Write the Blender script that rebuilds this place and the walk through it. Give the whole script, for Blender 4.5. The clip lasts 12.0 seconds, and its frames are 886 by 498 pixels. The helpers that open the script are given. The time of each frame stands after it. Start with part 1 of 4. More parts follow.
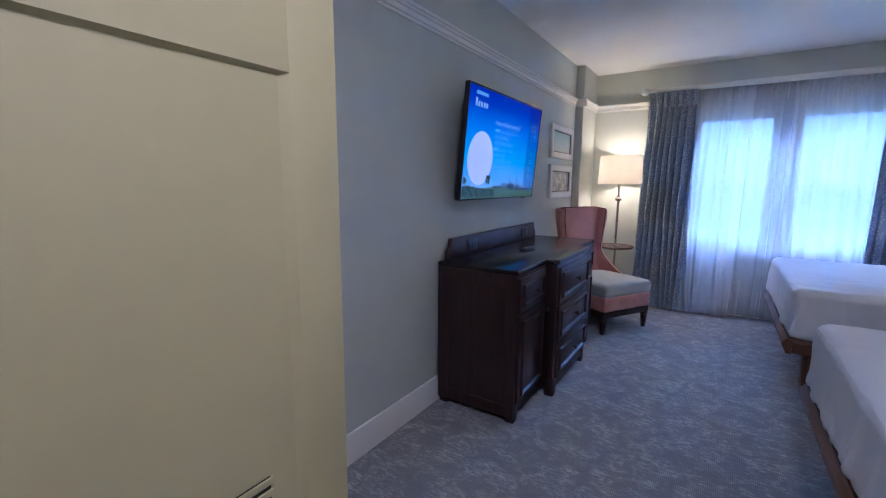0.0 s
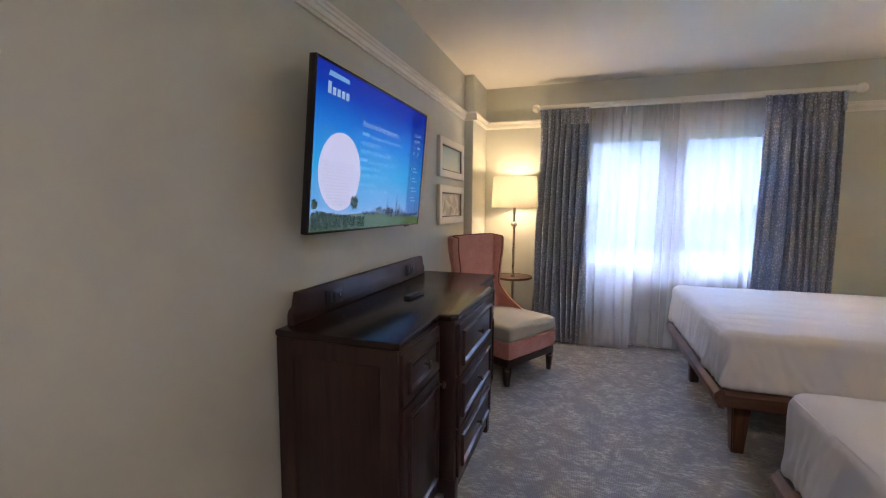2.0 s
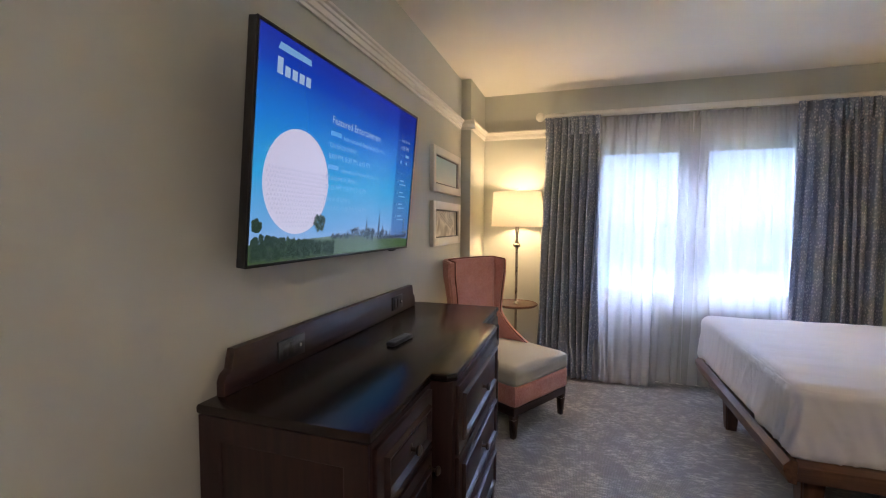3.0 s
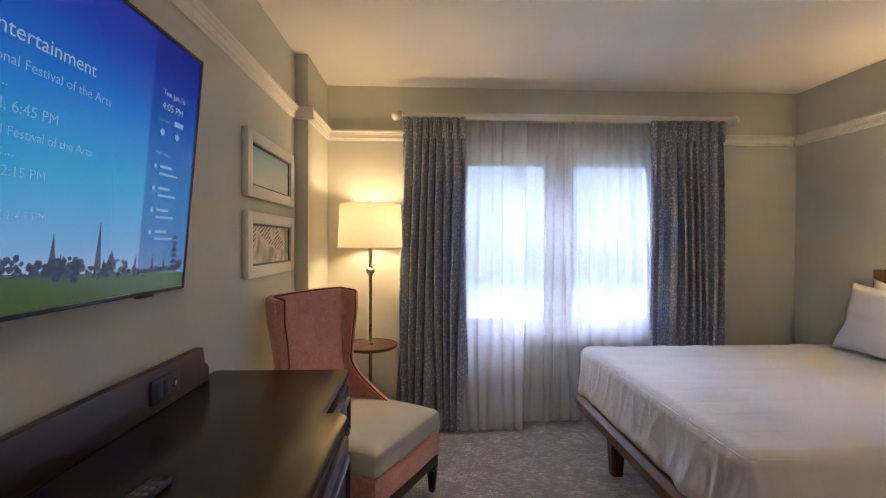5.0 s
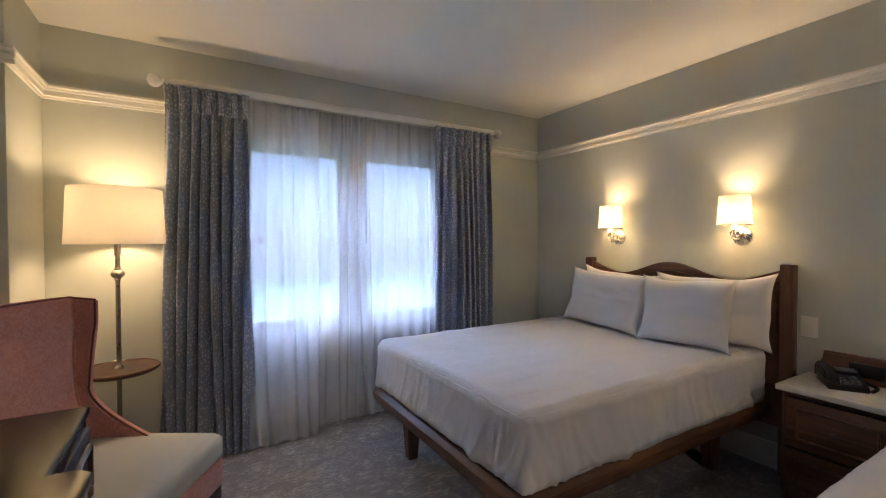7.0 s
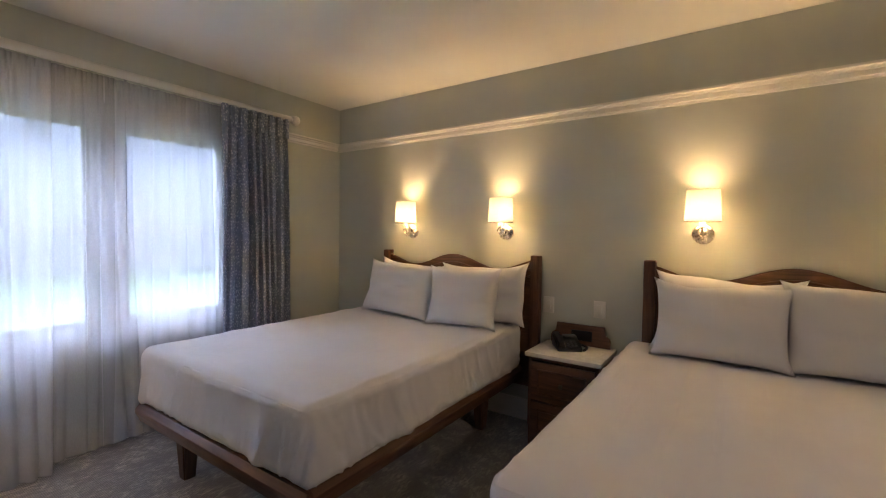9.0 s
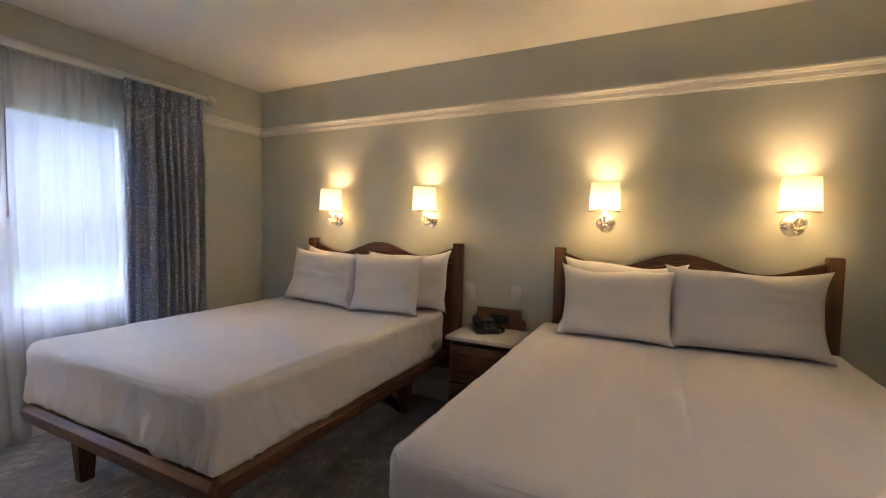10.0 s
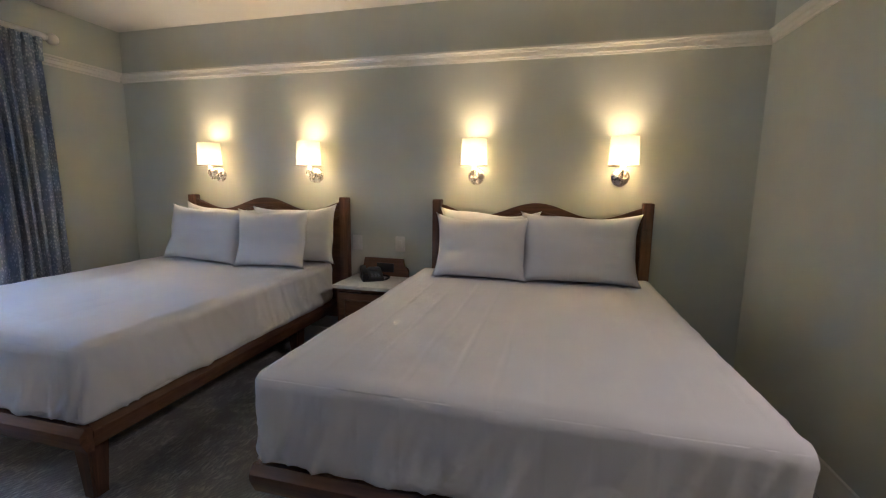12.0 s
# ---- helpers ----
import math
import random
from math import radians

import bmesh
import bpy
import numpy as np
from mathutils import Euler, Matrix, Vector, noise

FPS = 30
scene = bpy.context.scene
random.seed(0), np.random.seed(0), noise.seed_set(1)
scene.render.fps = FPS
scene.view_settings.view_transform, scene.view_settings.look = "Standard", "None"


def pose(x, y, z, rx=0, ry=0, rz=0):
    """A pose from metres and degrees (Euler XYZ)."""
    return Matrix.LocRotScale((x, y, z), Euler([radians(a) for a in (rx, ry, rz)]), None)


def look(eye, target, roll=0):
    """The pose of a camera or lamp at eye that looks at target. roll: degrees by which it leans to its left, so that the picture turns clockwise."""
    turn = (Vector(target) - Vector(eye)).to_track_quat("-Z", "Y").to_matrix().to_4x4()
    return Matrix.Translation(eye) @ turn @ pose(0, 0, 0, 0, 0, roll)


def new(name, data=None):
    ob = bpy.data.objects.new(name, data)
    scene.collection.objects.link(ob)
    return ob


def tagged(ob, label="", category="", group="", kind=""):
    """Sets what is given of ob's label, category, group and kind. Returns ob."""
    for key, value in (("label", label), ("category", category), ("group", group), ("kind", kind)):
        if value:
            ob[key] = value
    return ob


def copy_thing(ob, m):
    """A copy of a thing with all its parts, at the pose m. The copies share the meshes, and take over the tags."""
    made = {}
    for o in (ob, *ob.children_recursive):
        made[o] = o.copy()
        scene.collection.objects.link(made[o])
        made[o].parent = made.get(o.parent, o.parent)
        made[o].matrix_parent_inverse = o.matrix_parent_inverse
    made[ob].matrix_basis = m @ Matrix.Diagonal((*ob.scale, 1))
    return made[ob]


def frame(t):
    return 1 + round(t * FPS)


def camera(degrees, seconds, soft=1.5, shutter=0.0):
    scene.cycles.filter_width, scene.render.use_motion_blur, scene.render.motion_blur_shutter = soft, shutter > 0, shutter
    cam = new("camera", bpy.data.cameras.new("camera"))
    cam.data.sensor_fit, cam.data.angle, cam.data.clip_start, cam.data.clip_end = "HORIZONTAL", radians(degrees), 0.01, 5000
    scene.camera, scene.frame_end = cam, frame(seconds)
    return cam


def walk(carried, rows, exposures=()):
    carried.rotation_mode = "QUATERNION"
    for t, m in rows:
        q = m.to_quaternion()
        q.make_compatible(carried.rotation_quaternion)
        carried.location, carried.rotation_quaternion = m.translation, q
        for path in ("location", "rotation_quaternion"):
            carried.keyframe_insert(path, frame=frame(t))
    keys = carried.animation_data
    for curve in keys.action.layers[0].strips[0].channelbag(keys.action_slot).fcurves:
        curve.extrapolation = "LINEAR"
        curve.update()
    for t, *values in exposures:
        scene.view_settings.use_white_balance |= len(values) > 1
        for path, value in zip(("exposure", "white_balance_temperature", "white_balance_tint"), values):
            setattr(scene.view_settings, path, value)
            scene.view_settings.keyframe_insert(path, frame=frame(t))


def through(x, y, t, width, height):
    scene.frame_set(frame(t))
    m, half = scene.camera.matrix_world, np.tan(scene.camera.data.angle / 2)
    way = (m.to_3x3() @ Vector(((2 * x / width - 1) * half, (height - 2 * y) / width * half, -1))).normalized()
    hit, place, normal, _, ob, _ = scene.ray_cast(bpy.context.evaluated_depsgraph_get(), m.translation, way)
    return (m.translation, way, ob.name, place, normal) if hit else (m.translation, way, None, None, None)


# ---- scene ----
cam = camera(92.2, 12.0, soft=1.15)
# seconds, eye, point looked at, lean
PATH = [
    (0, (0.005, 0.123, 1.473), (-1.072, 1.78, 1.166), 0.4),
    (0.5, (-0.062, 0.297, 1.462), (-0.929, 2.077, 1.176), 0.7),
    (1, (-0.119, 0.533, 1.471), (-0.876, 2.367, 1.222), 0.8),
    (1.5, (-0.215, 0.759, 1.471), (-0.892, 2.627, 1.239), 0.8),
    (2, (-0.296, 0.974, 1.485), (-0.931, 2.86, 1.284), 0.4),
    (2.5, (-0.377, 1.235, 1.485), (-1.001, 3.128, 1.318), 0.3),
    (2.7, (-0.411, 1.326, 1.496), (-1.053, 3.214, 1.347), 0.3),
    (4.5, (-0.587, 2.133, 1.505), (-0.656, 4.131, 1.476), -0.3),
    (5, (-0.622, 2.308, 1.508), (-0.54, 4.306, 1.48), 0.2),
    (5.5, (-0.642, 2.393, 1.507), (-0.335, 4.369, 1.49), -0.1),
    (6, (-0.66, 2.435, 1.488), (-0.105, 4.357, 1.468), -0.3),
    (6.5, (-0.669, 2.436, 1.495), (0.138, 4.266, 1.461), -0.3),
    (7, (-0.665, 2.415, 1.487), (0.353, 4.136, 1.449), -0.1),
    (8.8, (-0.614, 2.378, 1.487), (1.011, 3.542, 1.419), 0.9),
    (9, (-0.606, 2.332, 1.489), (1.044, 3.46, 1.421), 0.8),
    (9.5, (-0.596, 2.283, 1.489), (1.155, 3.246, 1.408), 0.9),
    (10, (-0.597, 2.202, 1.464), (1.196, 3.081, 1.361), 1.2),
    (10.5, (-0.618, 2.105, 1.472), (1.229, 2.852, 1.302), 0.9),
    (11, (-0.637, 2.017, 1.452), (1.248, 2.653, 1.245), 1.0),
    (11.5, (-0.694, 1.984, 1.44), (1.204, 2.561, 1.181), 0.8),
    (12, (-0.723, 1.911, 1.441), (1.194, 2.402, 1.147), 0.7),
]
EXPOSURES = [
    (0, 3.10, 4450, 35),
    (1.5, 3.32, 5600, 35),
    (2.7, 3.32, 6050, 34),
    (5.5, 3.02, 6600, 34),
    (7.0, 2.84, 6050, 32),
    (9.5, 2.86, 6800, 34),
    (12, 2.92, 5500, 28),
]
walk(cam, [(t, look(e, g, r)) for t, e, g, r in PATH], EXPOSURES)

# ---- world and light ----
SCONCE_WATTS = 2.25
LAMP_WATTS = 2.3
BACKDROP = 3.4
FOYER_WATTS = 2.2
WARM = (1.0, 0.745, 0.34)

world = bpy.data.worlds.new("sky")
scene.world = world
world.use_nodes = True
wn = world.node_tree.nodes
sky = wn.new("ShaderNodeTexSky")
sky.sky_type = "NISHITA"
sky.sun_disc = False
sky.sun_elevation = radians(28)
sky.sun_rotation = radians(200)
world.node_tree.links.new(sky.outputs[0], wn["Background"].inputs[0])
wn["Background"].inputs[1].default_value = 0.12
sun_data = bpy.data.lights.new("sun", "SUN")
sun_data.energy, sun_data.angle, sun_data.color = 1.0, radians(10), (1, 0.95, 0.88)
sun = new("sun", sun_data)
sun.matrix_world = look((-8, -22, 14), (0, 0, 0))


def bulb(place, watts, radius=0.06):
    data = bpy.data.lights.new("bulb", "POINT")
    data.energy, data.color, data.shadow_soft_size = watts, WARM, radius
    ob = new("bulb", data)
    ob.location = place
    return ob


# unseen flush ceiling light added over the foyer, for the warm light by the entry door
foyer = bpy.data.lights.new("unseen_foyer_light", "AREA")
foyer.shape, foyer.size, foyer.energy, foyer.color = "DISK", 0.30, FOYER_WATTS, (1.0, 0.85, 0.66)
new("unseen_foyer_light", foyer).matrix_world = look((0.25, 0.30, 2.745), (0.25, 0.30, 0))


# ---- materials ----
def link(m, a, b):
    m.node_tree.links.new(a, b)


def blank(name):
    m = bpy.data.materials.new(name)
    m.use_nodes = True
    return m, m.node_tree.nodes, m.node_tree.nodes["Principled BSDF"]


def node(m, kind, **values):
    n = m.node_tree.nodes.new(kind)
    for k, v in values.items():
        n.inputs[k].default_value = v
    return n


def coords(m, scale=(1, 1, 1), turn=(0, 0, 0)):
    tc = m.node_tree.nodes.new("ShaderNodeTexCoord")
    mp = node(m, "ShaderNodeMapping", Scale=scale, Rotation=turn)
    link(m, tc.outputs["Object"], mp.inputs["Vector"])
    return mp.outputs["Vector"]


def noise_tex(m, vec, scale, detail=4.0, rough=0.55, distort=0.0):
    n = node(m, "ShaderNodeTexNoise", Scale=scale, Detail=detail, Roughness=rough, Distortion=distort)
    link(m, vec, n.inputs["Vector"])
    return n.outputs["Fac"]


def ramp(m, fac, stops):
    n = m.node_tree.nodes.new("ShaderNodeValToRGB")
    el = n.color_ramp.elements
    while len(el) < len(stops):
        el.new(0.5)
    for e, (p, c) in zip(el, stops):
        e.position, e.color = p, (*c, 1)
    link(m, fac, n.inputs[0])
    return n.outputs[0]


def mix(m, fac, a, b, kind="MIX"):
    n = m.node_tree.nodes.new("ShaderNodeMix")
    n.data_type, n.blend_type = "RGBA", kind
    for v, i in ((fac, 0), (a, 6), (b, 7)):
        if isinstance(v, (int, float)):
            n.inputs[i].default_value = v
        elif isinstance(v, tuple):
            n.inputs[i].default_value = (*v, 1)
        else:
            link(m, v, n.inputs[i])
    return n.outputs[2]


def bump(m, bsdf, height, strength, distance=0.01):
    n = node(m, "ShaderNodeBump", Strength=strength, Distance=distance)
    link(m, height, n.inputs["Height"])
    link(m, n.outputs[0], bsdf.inputs["Normal"])


def paint(name, c, rough=0.6, vary=0.04, grain=260, relief=0.08):
    """Rolled or brushed paint: faint mottling and an orange-peel relief."""
    m, _, b = blank(name)
    v = coords(m)
    lo = tuple(x * (1 - vary) for x in c)
    hi = tuple(min(1, x * (1 + vary)) for x in c)
    link(m, ramp(m, noise_tex(m, v, 2.3, 6), [(0.3, lo), (0.7, hi)]), b.inputs["Base Color"])
    b.inputs["Roughness"].default_value = rough
    bump(m, b, noise_tex(m, v, grain, 3), relief, 0.003)
    return m


def wood(name, dark, light, axis=0, rough=0.35, coat=0.0, scale=1.0, patchy=True):
    m, _, b = blank(name)
    s = [34 * scale] * 3
    s[axis] = 2.2 * scale
    v = coords(m, tuple(s))
    grain = noise_tex(m, v, 1.0, 8, 0.6, 0.6)
    big = noise_tex(m, coords(m), 3.0, 3)
    c = ramp(m, grain, [(0.3, dark), (0.7, light)])
    c = mix(m, ramp(m, big, [(0.35, (0, 0, 0)), (0.75, (0.5, 0.5, 0.5))]), c, dark)
    link(m, c, b.inputs["Base Color"])
    r = ramp(m, big, [(0.3, (rough * 0.85,) * 3), (0.7, (rough * 1.2,) * 3)])
    if patchy:
        link(m, r, b.inputs["Roughness"])
    else:
        b.inputs["Roughness"].default_value = rough
    b.inputs["Coat Weight"].default_value = coat
    b.inputs["Coat Roughness"].default_value = 0.12
    bump(m, b, grain, 0.06, 0.002)
    return m


def metal(name, c, rough=0.25):
    m, _, b = blank(name)
    b.inputs["Base Color"].default_value = (*c, 1)
    b.inputs["Metallic"].default_value = 1.0
    f = noise_tex(m, coords(m), 40, 4)
    link(m, ramp(m, f, [(0.3, (rough * 0.8,) * 3), (0.7, (rough * 1.3,) * 3)]), b.inputs["Roughness"])
    return m


def plain(name, c, rough=0.5, spec=0.5):
    m, _, b = blank(name)
    f = noise_tex(m, coords(m), 25, 4)
    link(m, ramp(m, f, [(0.3, tuple(x * 0.94 for x in c)), (0.7, c)]), b.inputs["Base Color"])
    b.inputs["Roughness"].default_value = rough
    b.inputs["Specular IOR Level"].default_value = spec
    return m


def cloth(name, c, weave=900, rough=0.9, vary=0.05, wrinkle=0.0, pressed=False):
    m, _, b = blank(name)
    v = coords(m)
    lo = tuple(x * (1 - vary) for x in c)
    link(m, ramp(m, noise_tex(m, v, 6, 5), [(0.3, lo), (0.7, c)]), b.inputs["Base Color"])
    b.inputs["Roughness"].default_value = rough
    b.inputs["Specular IOR Level"].default_value = 0.2
    b.inputs["Sheen Weight"].default_value = 0.15
    h = noise_tex(m, v, weave, 2)
    if wrinkle:
        w = noise_tex(m, coords(m, (1.0, 1.6, 0.5)), 5.0, 3, 0.5, 0.8)
        h = mix(m, wrinkle, h, w)
        if pressed:
            band = node(m, "ShaderNodeTexWave", Scale=2.1, Distortion=0.5)
            band.bands_direction = "Y"
            band.inputs["Detail Scale"].default_value = 0.6
            link(m, coords(m), band.inputs["Vector"])
            h = mix(m, 0.2, h, ramp(m, band.outputs["Fac"], [(0.0, (0, 0, 0)), (0.10, (1, 1, 1))]))
        bump(m, b, h, 0.35, 0.02)
    else:
        bump(m, b, h, 0.12, 0.003)
    return m


def glow(name, c, strength):
    m, _, b = blank(name)
    b.inputs["Base Color"].default_value = (0.01, 0.01, 0.01, 1)
    b.inputs["Emission Color"].default_value = (*c, 1)
    b.inputs["Emission Strength"].default_value = strength
    b.inputs["Roughness"].default_value = 0.2
    return m


WALL = paint("sage wall paint", (0.565, 0.585, 0.525), 0.55)
CEIL = paint("ceiling paint", (0.84, 0.82, 0.76), 0.8, 0.02)
TRIM = paint("white trim paint", (0.80, 0.78, 0.72), 0.35, 0.03, 120, 0.04)
DOORPAINT = paint("cream door paint", (0.50, 0.44, 0.22), 0.45, 0.03, 160, 0.05)
DARKWOOD = wood("espresso wood", (0.014, 0.006, 0.005), (0.048, 0.019, 0.014), 0, 0.40, 0.12)
DARKWOOD_V = wood("espresso wood upright", (0.014, 0.006, 0.005), (0.048, 0.019, 0.014), 2, 0.40, 0.12)
DARKTOP = wood("espresso top", (0.010, 0.005, 0.004), (0.024, 0.012, 0.008), 0, 0.23, 0.0, 1.0, False)
BEDWOOD = wood("walnut wood", (0.070, 0.030, 0.015), (0.215, 0.095, 0.045), 1, 0.42, 0.05)
BEDWOOD_V = wood("walnut wood upright", (0.070, 0.030, 0.015), (0.215, 0.095, 0.045), 2, 0.42, 0.05)
BEDWOOD_X = wood("walnut wood long", (0.070, 0.030, 0.015), (0.215, 0.095, 0.045), 0, 0.42, 0.05)
TABLEWOOD = wood("table wood", (0.06, 0.022, 0.010), (0.16, 0.065, 0.03), 0, 0.3, 0.4)
NICKEL = metal("brushed nickel", (0.62, 0.59, 0.54), 0.24)
BRONZE = metal("dark bronze", (0.16, 0.13, 0.10), 0.35)
POLE = metal("pewter pole", (0.34, 0.31, 0.27), 0.3)
BLACK = plain("black plastic", (0.012, 0.012, 0.013), 0.35)
GREYPL = plain("grey plastic", (0.12, 0.12, 0.13), 0.4)
WHITEPL = plain("white plastic", (0.75, 0.74, 0.70), 0.4)
SHEET = cloth("white bed linen", (0.83, 0.82, 0.82), 1100, 0.85, 0.03, 0.75, True)
CASE = cloth("white pillowcase", (0.85, 0.84, 0.83), 1100, 0.85, 0.03, 0.7)
SEATCLOTH = cloth("grey green upholstery", (0.49, 0.49, 0.43), 700, 0.9, 0.06)
PIPING = cloth("dark piping", (0.20, 0.07, 0.05), 700)


def make_stone():
    m, _, b = blank("pale quartz")
    v = coords(m)
    f = noise_tex(m, v, 9, 8, 0.65, 1.2)
    link(m, ramp(m, f, [(0.35, (0.62, 0.59, 0.53)), (0.65, (0.76, 0.73, 0.67))]), b.inputs["Base Color"])
    b.inputs["Roughness"].default_value = 0.25
    return m


STONE = make_stone()


def make_coral():
    """Coral velvet with a scrolling line pattern in the pile."""
    m, _, b = blank("coral patterned velvet")
    v = coords(m)
    f = noise_tex(m, v, 26, 3, 0.5, 2.2)
    line = ramp(m, f, [(0.42, (0, 0, 0)), (0.49, (1, 1, 1)), (0.52, (1, 1, 1)), (0.6, (0, 0, 0))])
    base = ramp(m, noise_tex(m, v, 7, 5), [(0.3, (0.53, 0.205, 0.16)), (0.7, (0.64, 0.275, 0.215))])
    link(m, mix(m, mix(m, 0.3, (0, 0, 0), line), base, (0.80, 0.50, 0.40)), b.inputs["Base Color"])
    b.inputs["Roughness"].default_value = 0.8
    b.inputs["Sheen Weight"].default_value = 0.3
    bump(m, b, f, 0.15, 0.004)
    return m


CORAL = make_coral()


def make_carpet():
    """Slate-blue cut-pile carpet with beige cross-hatched abrasions and a fine rib."""
    m, _, b = blank("slate carpet")
    a = noise_tex(m, coords(m, (13, 42, 1), (0, 0, radians(33))), 1.5, 6, 0.7, 0.8)
    c = noise_tex(m, coords(m, (13, 42, 1), (0, 0, radians(-52))), 1.5, 6, 0.7, 0.8)
    pick = noise_tex(m, coords(m), 6.5, 5, 0.6)
    hatch = mix(m, ramp(m, pick, [(0.45, (0, 0, 0)), (0.55, (1, 1, 1))]), a, c)
    patch = noise_tex(m, coords(m), 7.5, 6, 0.65, 0.7)
    tuft = noise_tex(m, coords(m, (1, 1, 1)), 260, 3, 0.7)
    rib = node(m, "ShaderNodeTexWave", Scale=36.0, Distortion=1.5)
    rib.inputs["Detail"].default_value = 3
    link(m, coords(m), rib.inputs["Vector"])
    dark = mix(m, patch, (0.26, 0.26, 0.265), (0.43, 0.425, 0.42))
    f1 = ramp(m, hatch, [(0.47, (0, 0, 0)), (0.58, (1, 1, 1))])
    f2 = ramp(m, patch, [(0.42, (0.08, 0.08, 0.08)), (0.62, (1, 1, 1))])
    col = mix(m, mix(m, 1.0, f1, f2, "MULTIPLY"), dark, (0.74, 0.72, 0.67))
    col = mix(m, 0.45, col, ramp(m, tuft, [(0.3, (0.55, 0.55, 0.55)), (0.7, (1.0, 1.0, 1.0))]), "MULTIPLY")
    col = mix(m, 0.25, col, rib.outputs["Color"], "MULTIPLY")
    link(m, col, b.inputs["Base Color"])
    b.inputs["Roughness"].default_value = 0.95
    b.inputs["Specular IOR Level"].default_value = 0.1
    b.inputs["Sheen Weight"].default_value = 0.2
    bump(m, b, tuft, 0.6, 0.006)
    return m


CARPET = make_carpet()


def make_drape():
    """Blue-grey drape with a small pale leaf print."""
    m, _, b = blank("printed blue drape")
    vec = coords(m, (1, 1, 0.75))
    vor = node(m, "ShaderNodeTexVoronoi", Scale=52.0, Randomness=0.7)
    link(m, vec, vor.inputs["Vector"])
    wob = noise_tex(m, coords(m), 160, 3)
    leaf = ramp(m, mix(m, 0.35, vor.outputs["Distance"], wob), [(0.34, (1, 1, 1)), (0.44, (0, 0, 0))])
    ground = ramp(m, noise_tex(m, coords(m), 30, 4), [(0.3, (0.36, 0.405, 0.49)), (0.7, (0.44, 0.485, 0.57))])
    col = mix(m, mix(m, 0.85, (0, 0, 0), leaf), ground, (0.78, 0.80, 0.82))
    link(m, col, b.inputs["Base Color"])
    b.inputs["Roughness"].default_value = 0.85
    b.inputs["Specular IOR Level"].default_value = 0.2
    out = m.node_tree.nodes["Material Output"]
    tr = m.node_tree.nodes.new("ShaderNodeBsdfTranslucent")
    link(m, col, tr.inputs["Color"])
    mx = node(m, "ShaderNodeMixShader", Fac=0.38)
    link(m, b.outputs[0], mx.inputs[1])
    link(m, tr.outputs[0], mx.inputs[2])
    link(m, mx.outputs[0], out.inputs["Surface"])
    bump(m, b, noise_tex(m, coords(m), 700, 2), 0.1, 0.002)
    return m


DRAPE = make_drape()


def make_sheer(name, thin, thick):
    m, nodes, b = blank(name)
    out = nodes["Material Output"]
    nodes.remove(b)
    v = coords(m, (1, 1, 0.25))
    thread = noise_tex(m, v, 240, 3)
    dif = node(m, "ShaderNodeBsdfDiffuse", Color=(0.86, 0.86, 0.87, 1))
    tra = node(m, "ShaderNodeBsdfTranslucent", Color=(0.88, 0.88, 0.9, 1))
    clr = node(m, "ShaderNodeBsdfTransparent", Color=(1, 1, 1, 1))
    body = node(m, "ShaderNodeMixShader", Fac=0.5)
    link(m, dif.outputs[0], body.inputs[1])
    link(m, tra.outputs[0], body.inputs[2])
    whole = m.node_tree.nodes.new("ShaderNodeMixShader")
    link(m, ramp(m, thread, [(0.3, (thin,) * 3), (0.7, (thick,) * 3)]), whole.inputs[0])
    link(m, clr.outputs[0], whole.inputs[1])
    link(m, body.outputs[0], whole.inputs[2])
    link(m, whole.outputs[0], out.inputs["Surface"])
    return m


SHEER = make_sheer("white sheer voile", 0.33, 0.37)
SHEER2 = make_sheer("doubled white voile", 0.44, 0.48)


def make_shade(name, through):
    m, nodes, b = blank(name)
    out = nodes["Material Output"]
    v = coords(m)
    weave = noise_tex(m, v, 420, 3)
    col = ramp(m, weave, [(0.3, (0.80, 0.76, 0.68)), (0.7, (0.88, 0.85, 0.78))])
    link(m, col, b.inputs["Base Color"])
    b.inputs["Roughness"].default_value = 0.9
    tra = m.node_tree.nodes.new("ShaderNodeBsdfTranslucent")
    link(m, col, tra.inputs["Color"])
    mx = node(m, "ShaderNodeMixShader", Fac=through)
    link(m, b.outputs[0], mx.inputs[1])
    link(m, tra.outputs[0], mx.inputs[2])
    link(m, mx.outputs[0], out.inputs["Surface"])
    return m


SHADE = make_shade("ivory lamp shade linen", 0.34)
DIFFUSER = make_shade("milky lamp diffuser", 0.90)


def make_glass(name="window glass"):
    m, nodes, b = blank(name)
    out = nodes["Material Output"]
    nodes.remove(b)
    clr = node(m, "ShaderNodeBsdfTransparent", Color=(0.93, 0.96, 0.97, 1))
    glo = node(m, "ShaderNodeBsdfGlossy", Roughness=0.03)
    fr = node(m, "ShaderNodeFresnel", IOR=1.45)
    mx = m.node_tree.nodes.new("ShaderNodeMixShader")
    link(m, fr.outputs[0], mx.inputs[0])
    link(m, clr.outputs[0], mx.inputs[1])
    link(m, glo.outputs[0], mx.inputs[2])
    link(m, mx.outputs[0], out.inputs["Surface"])
    return m


GLASS = make_glass()


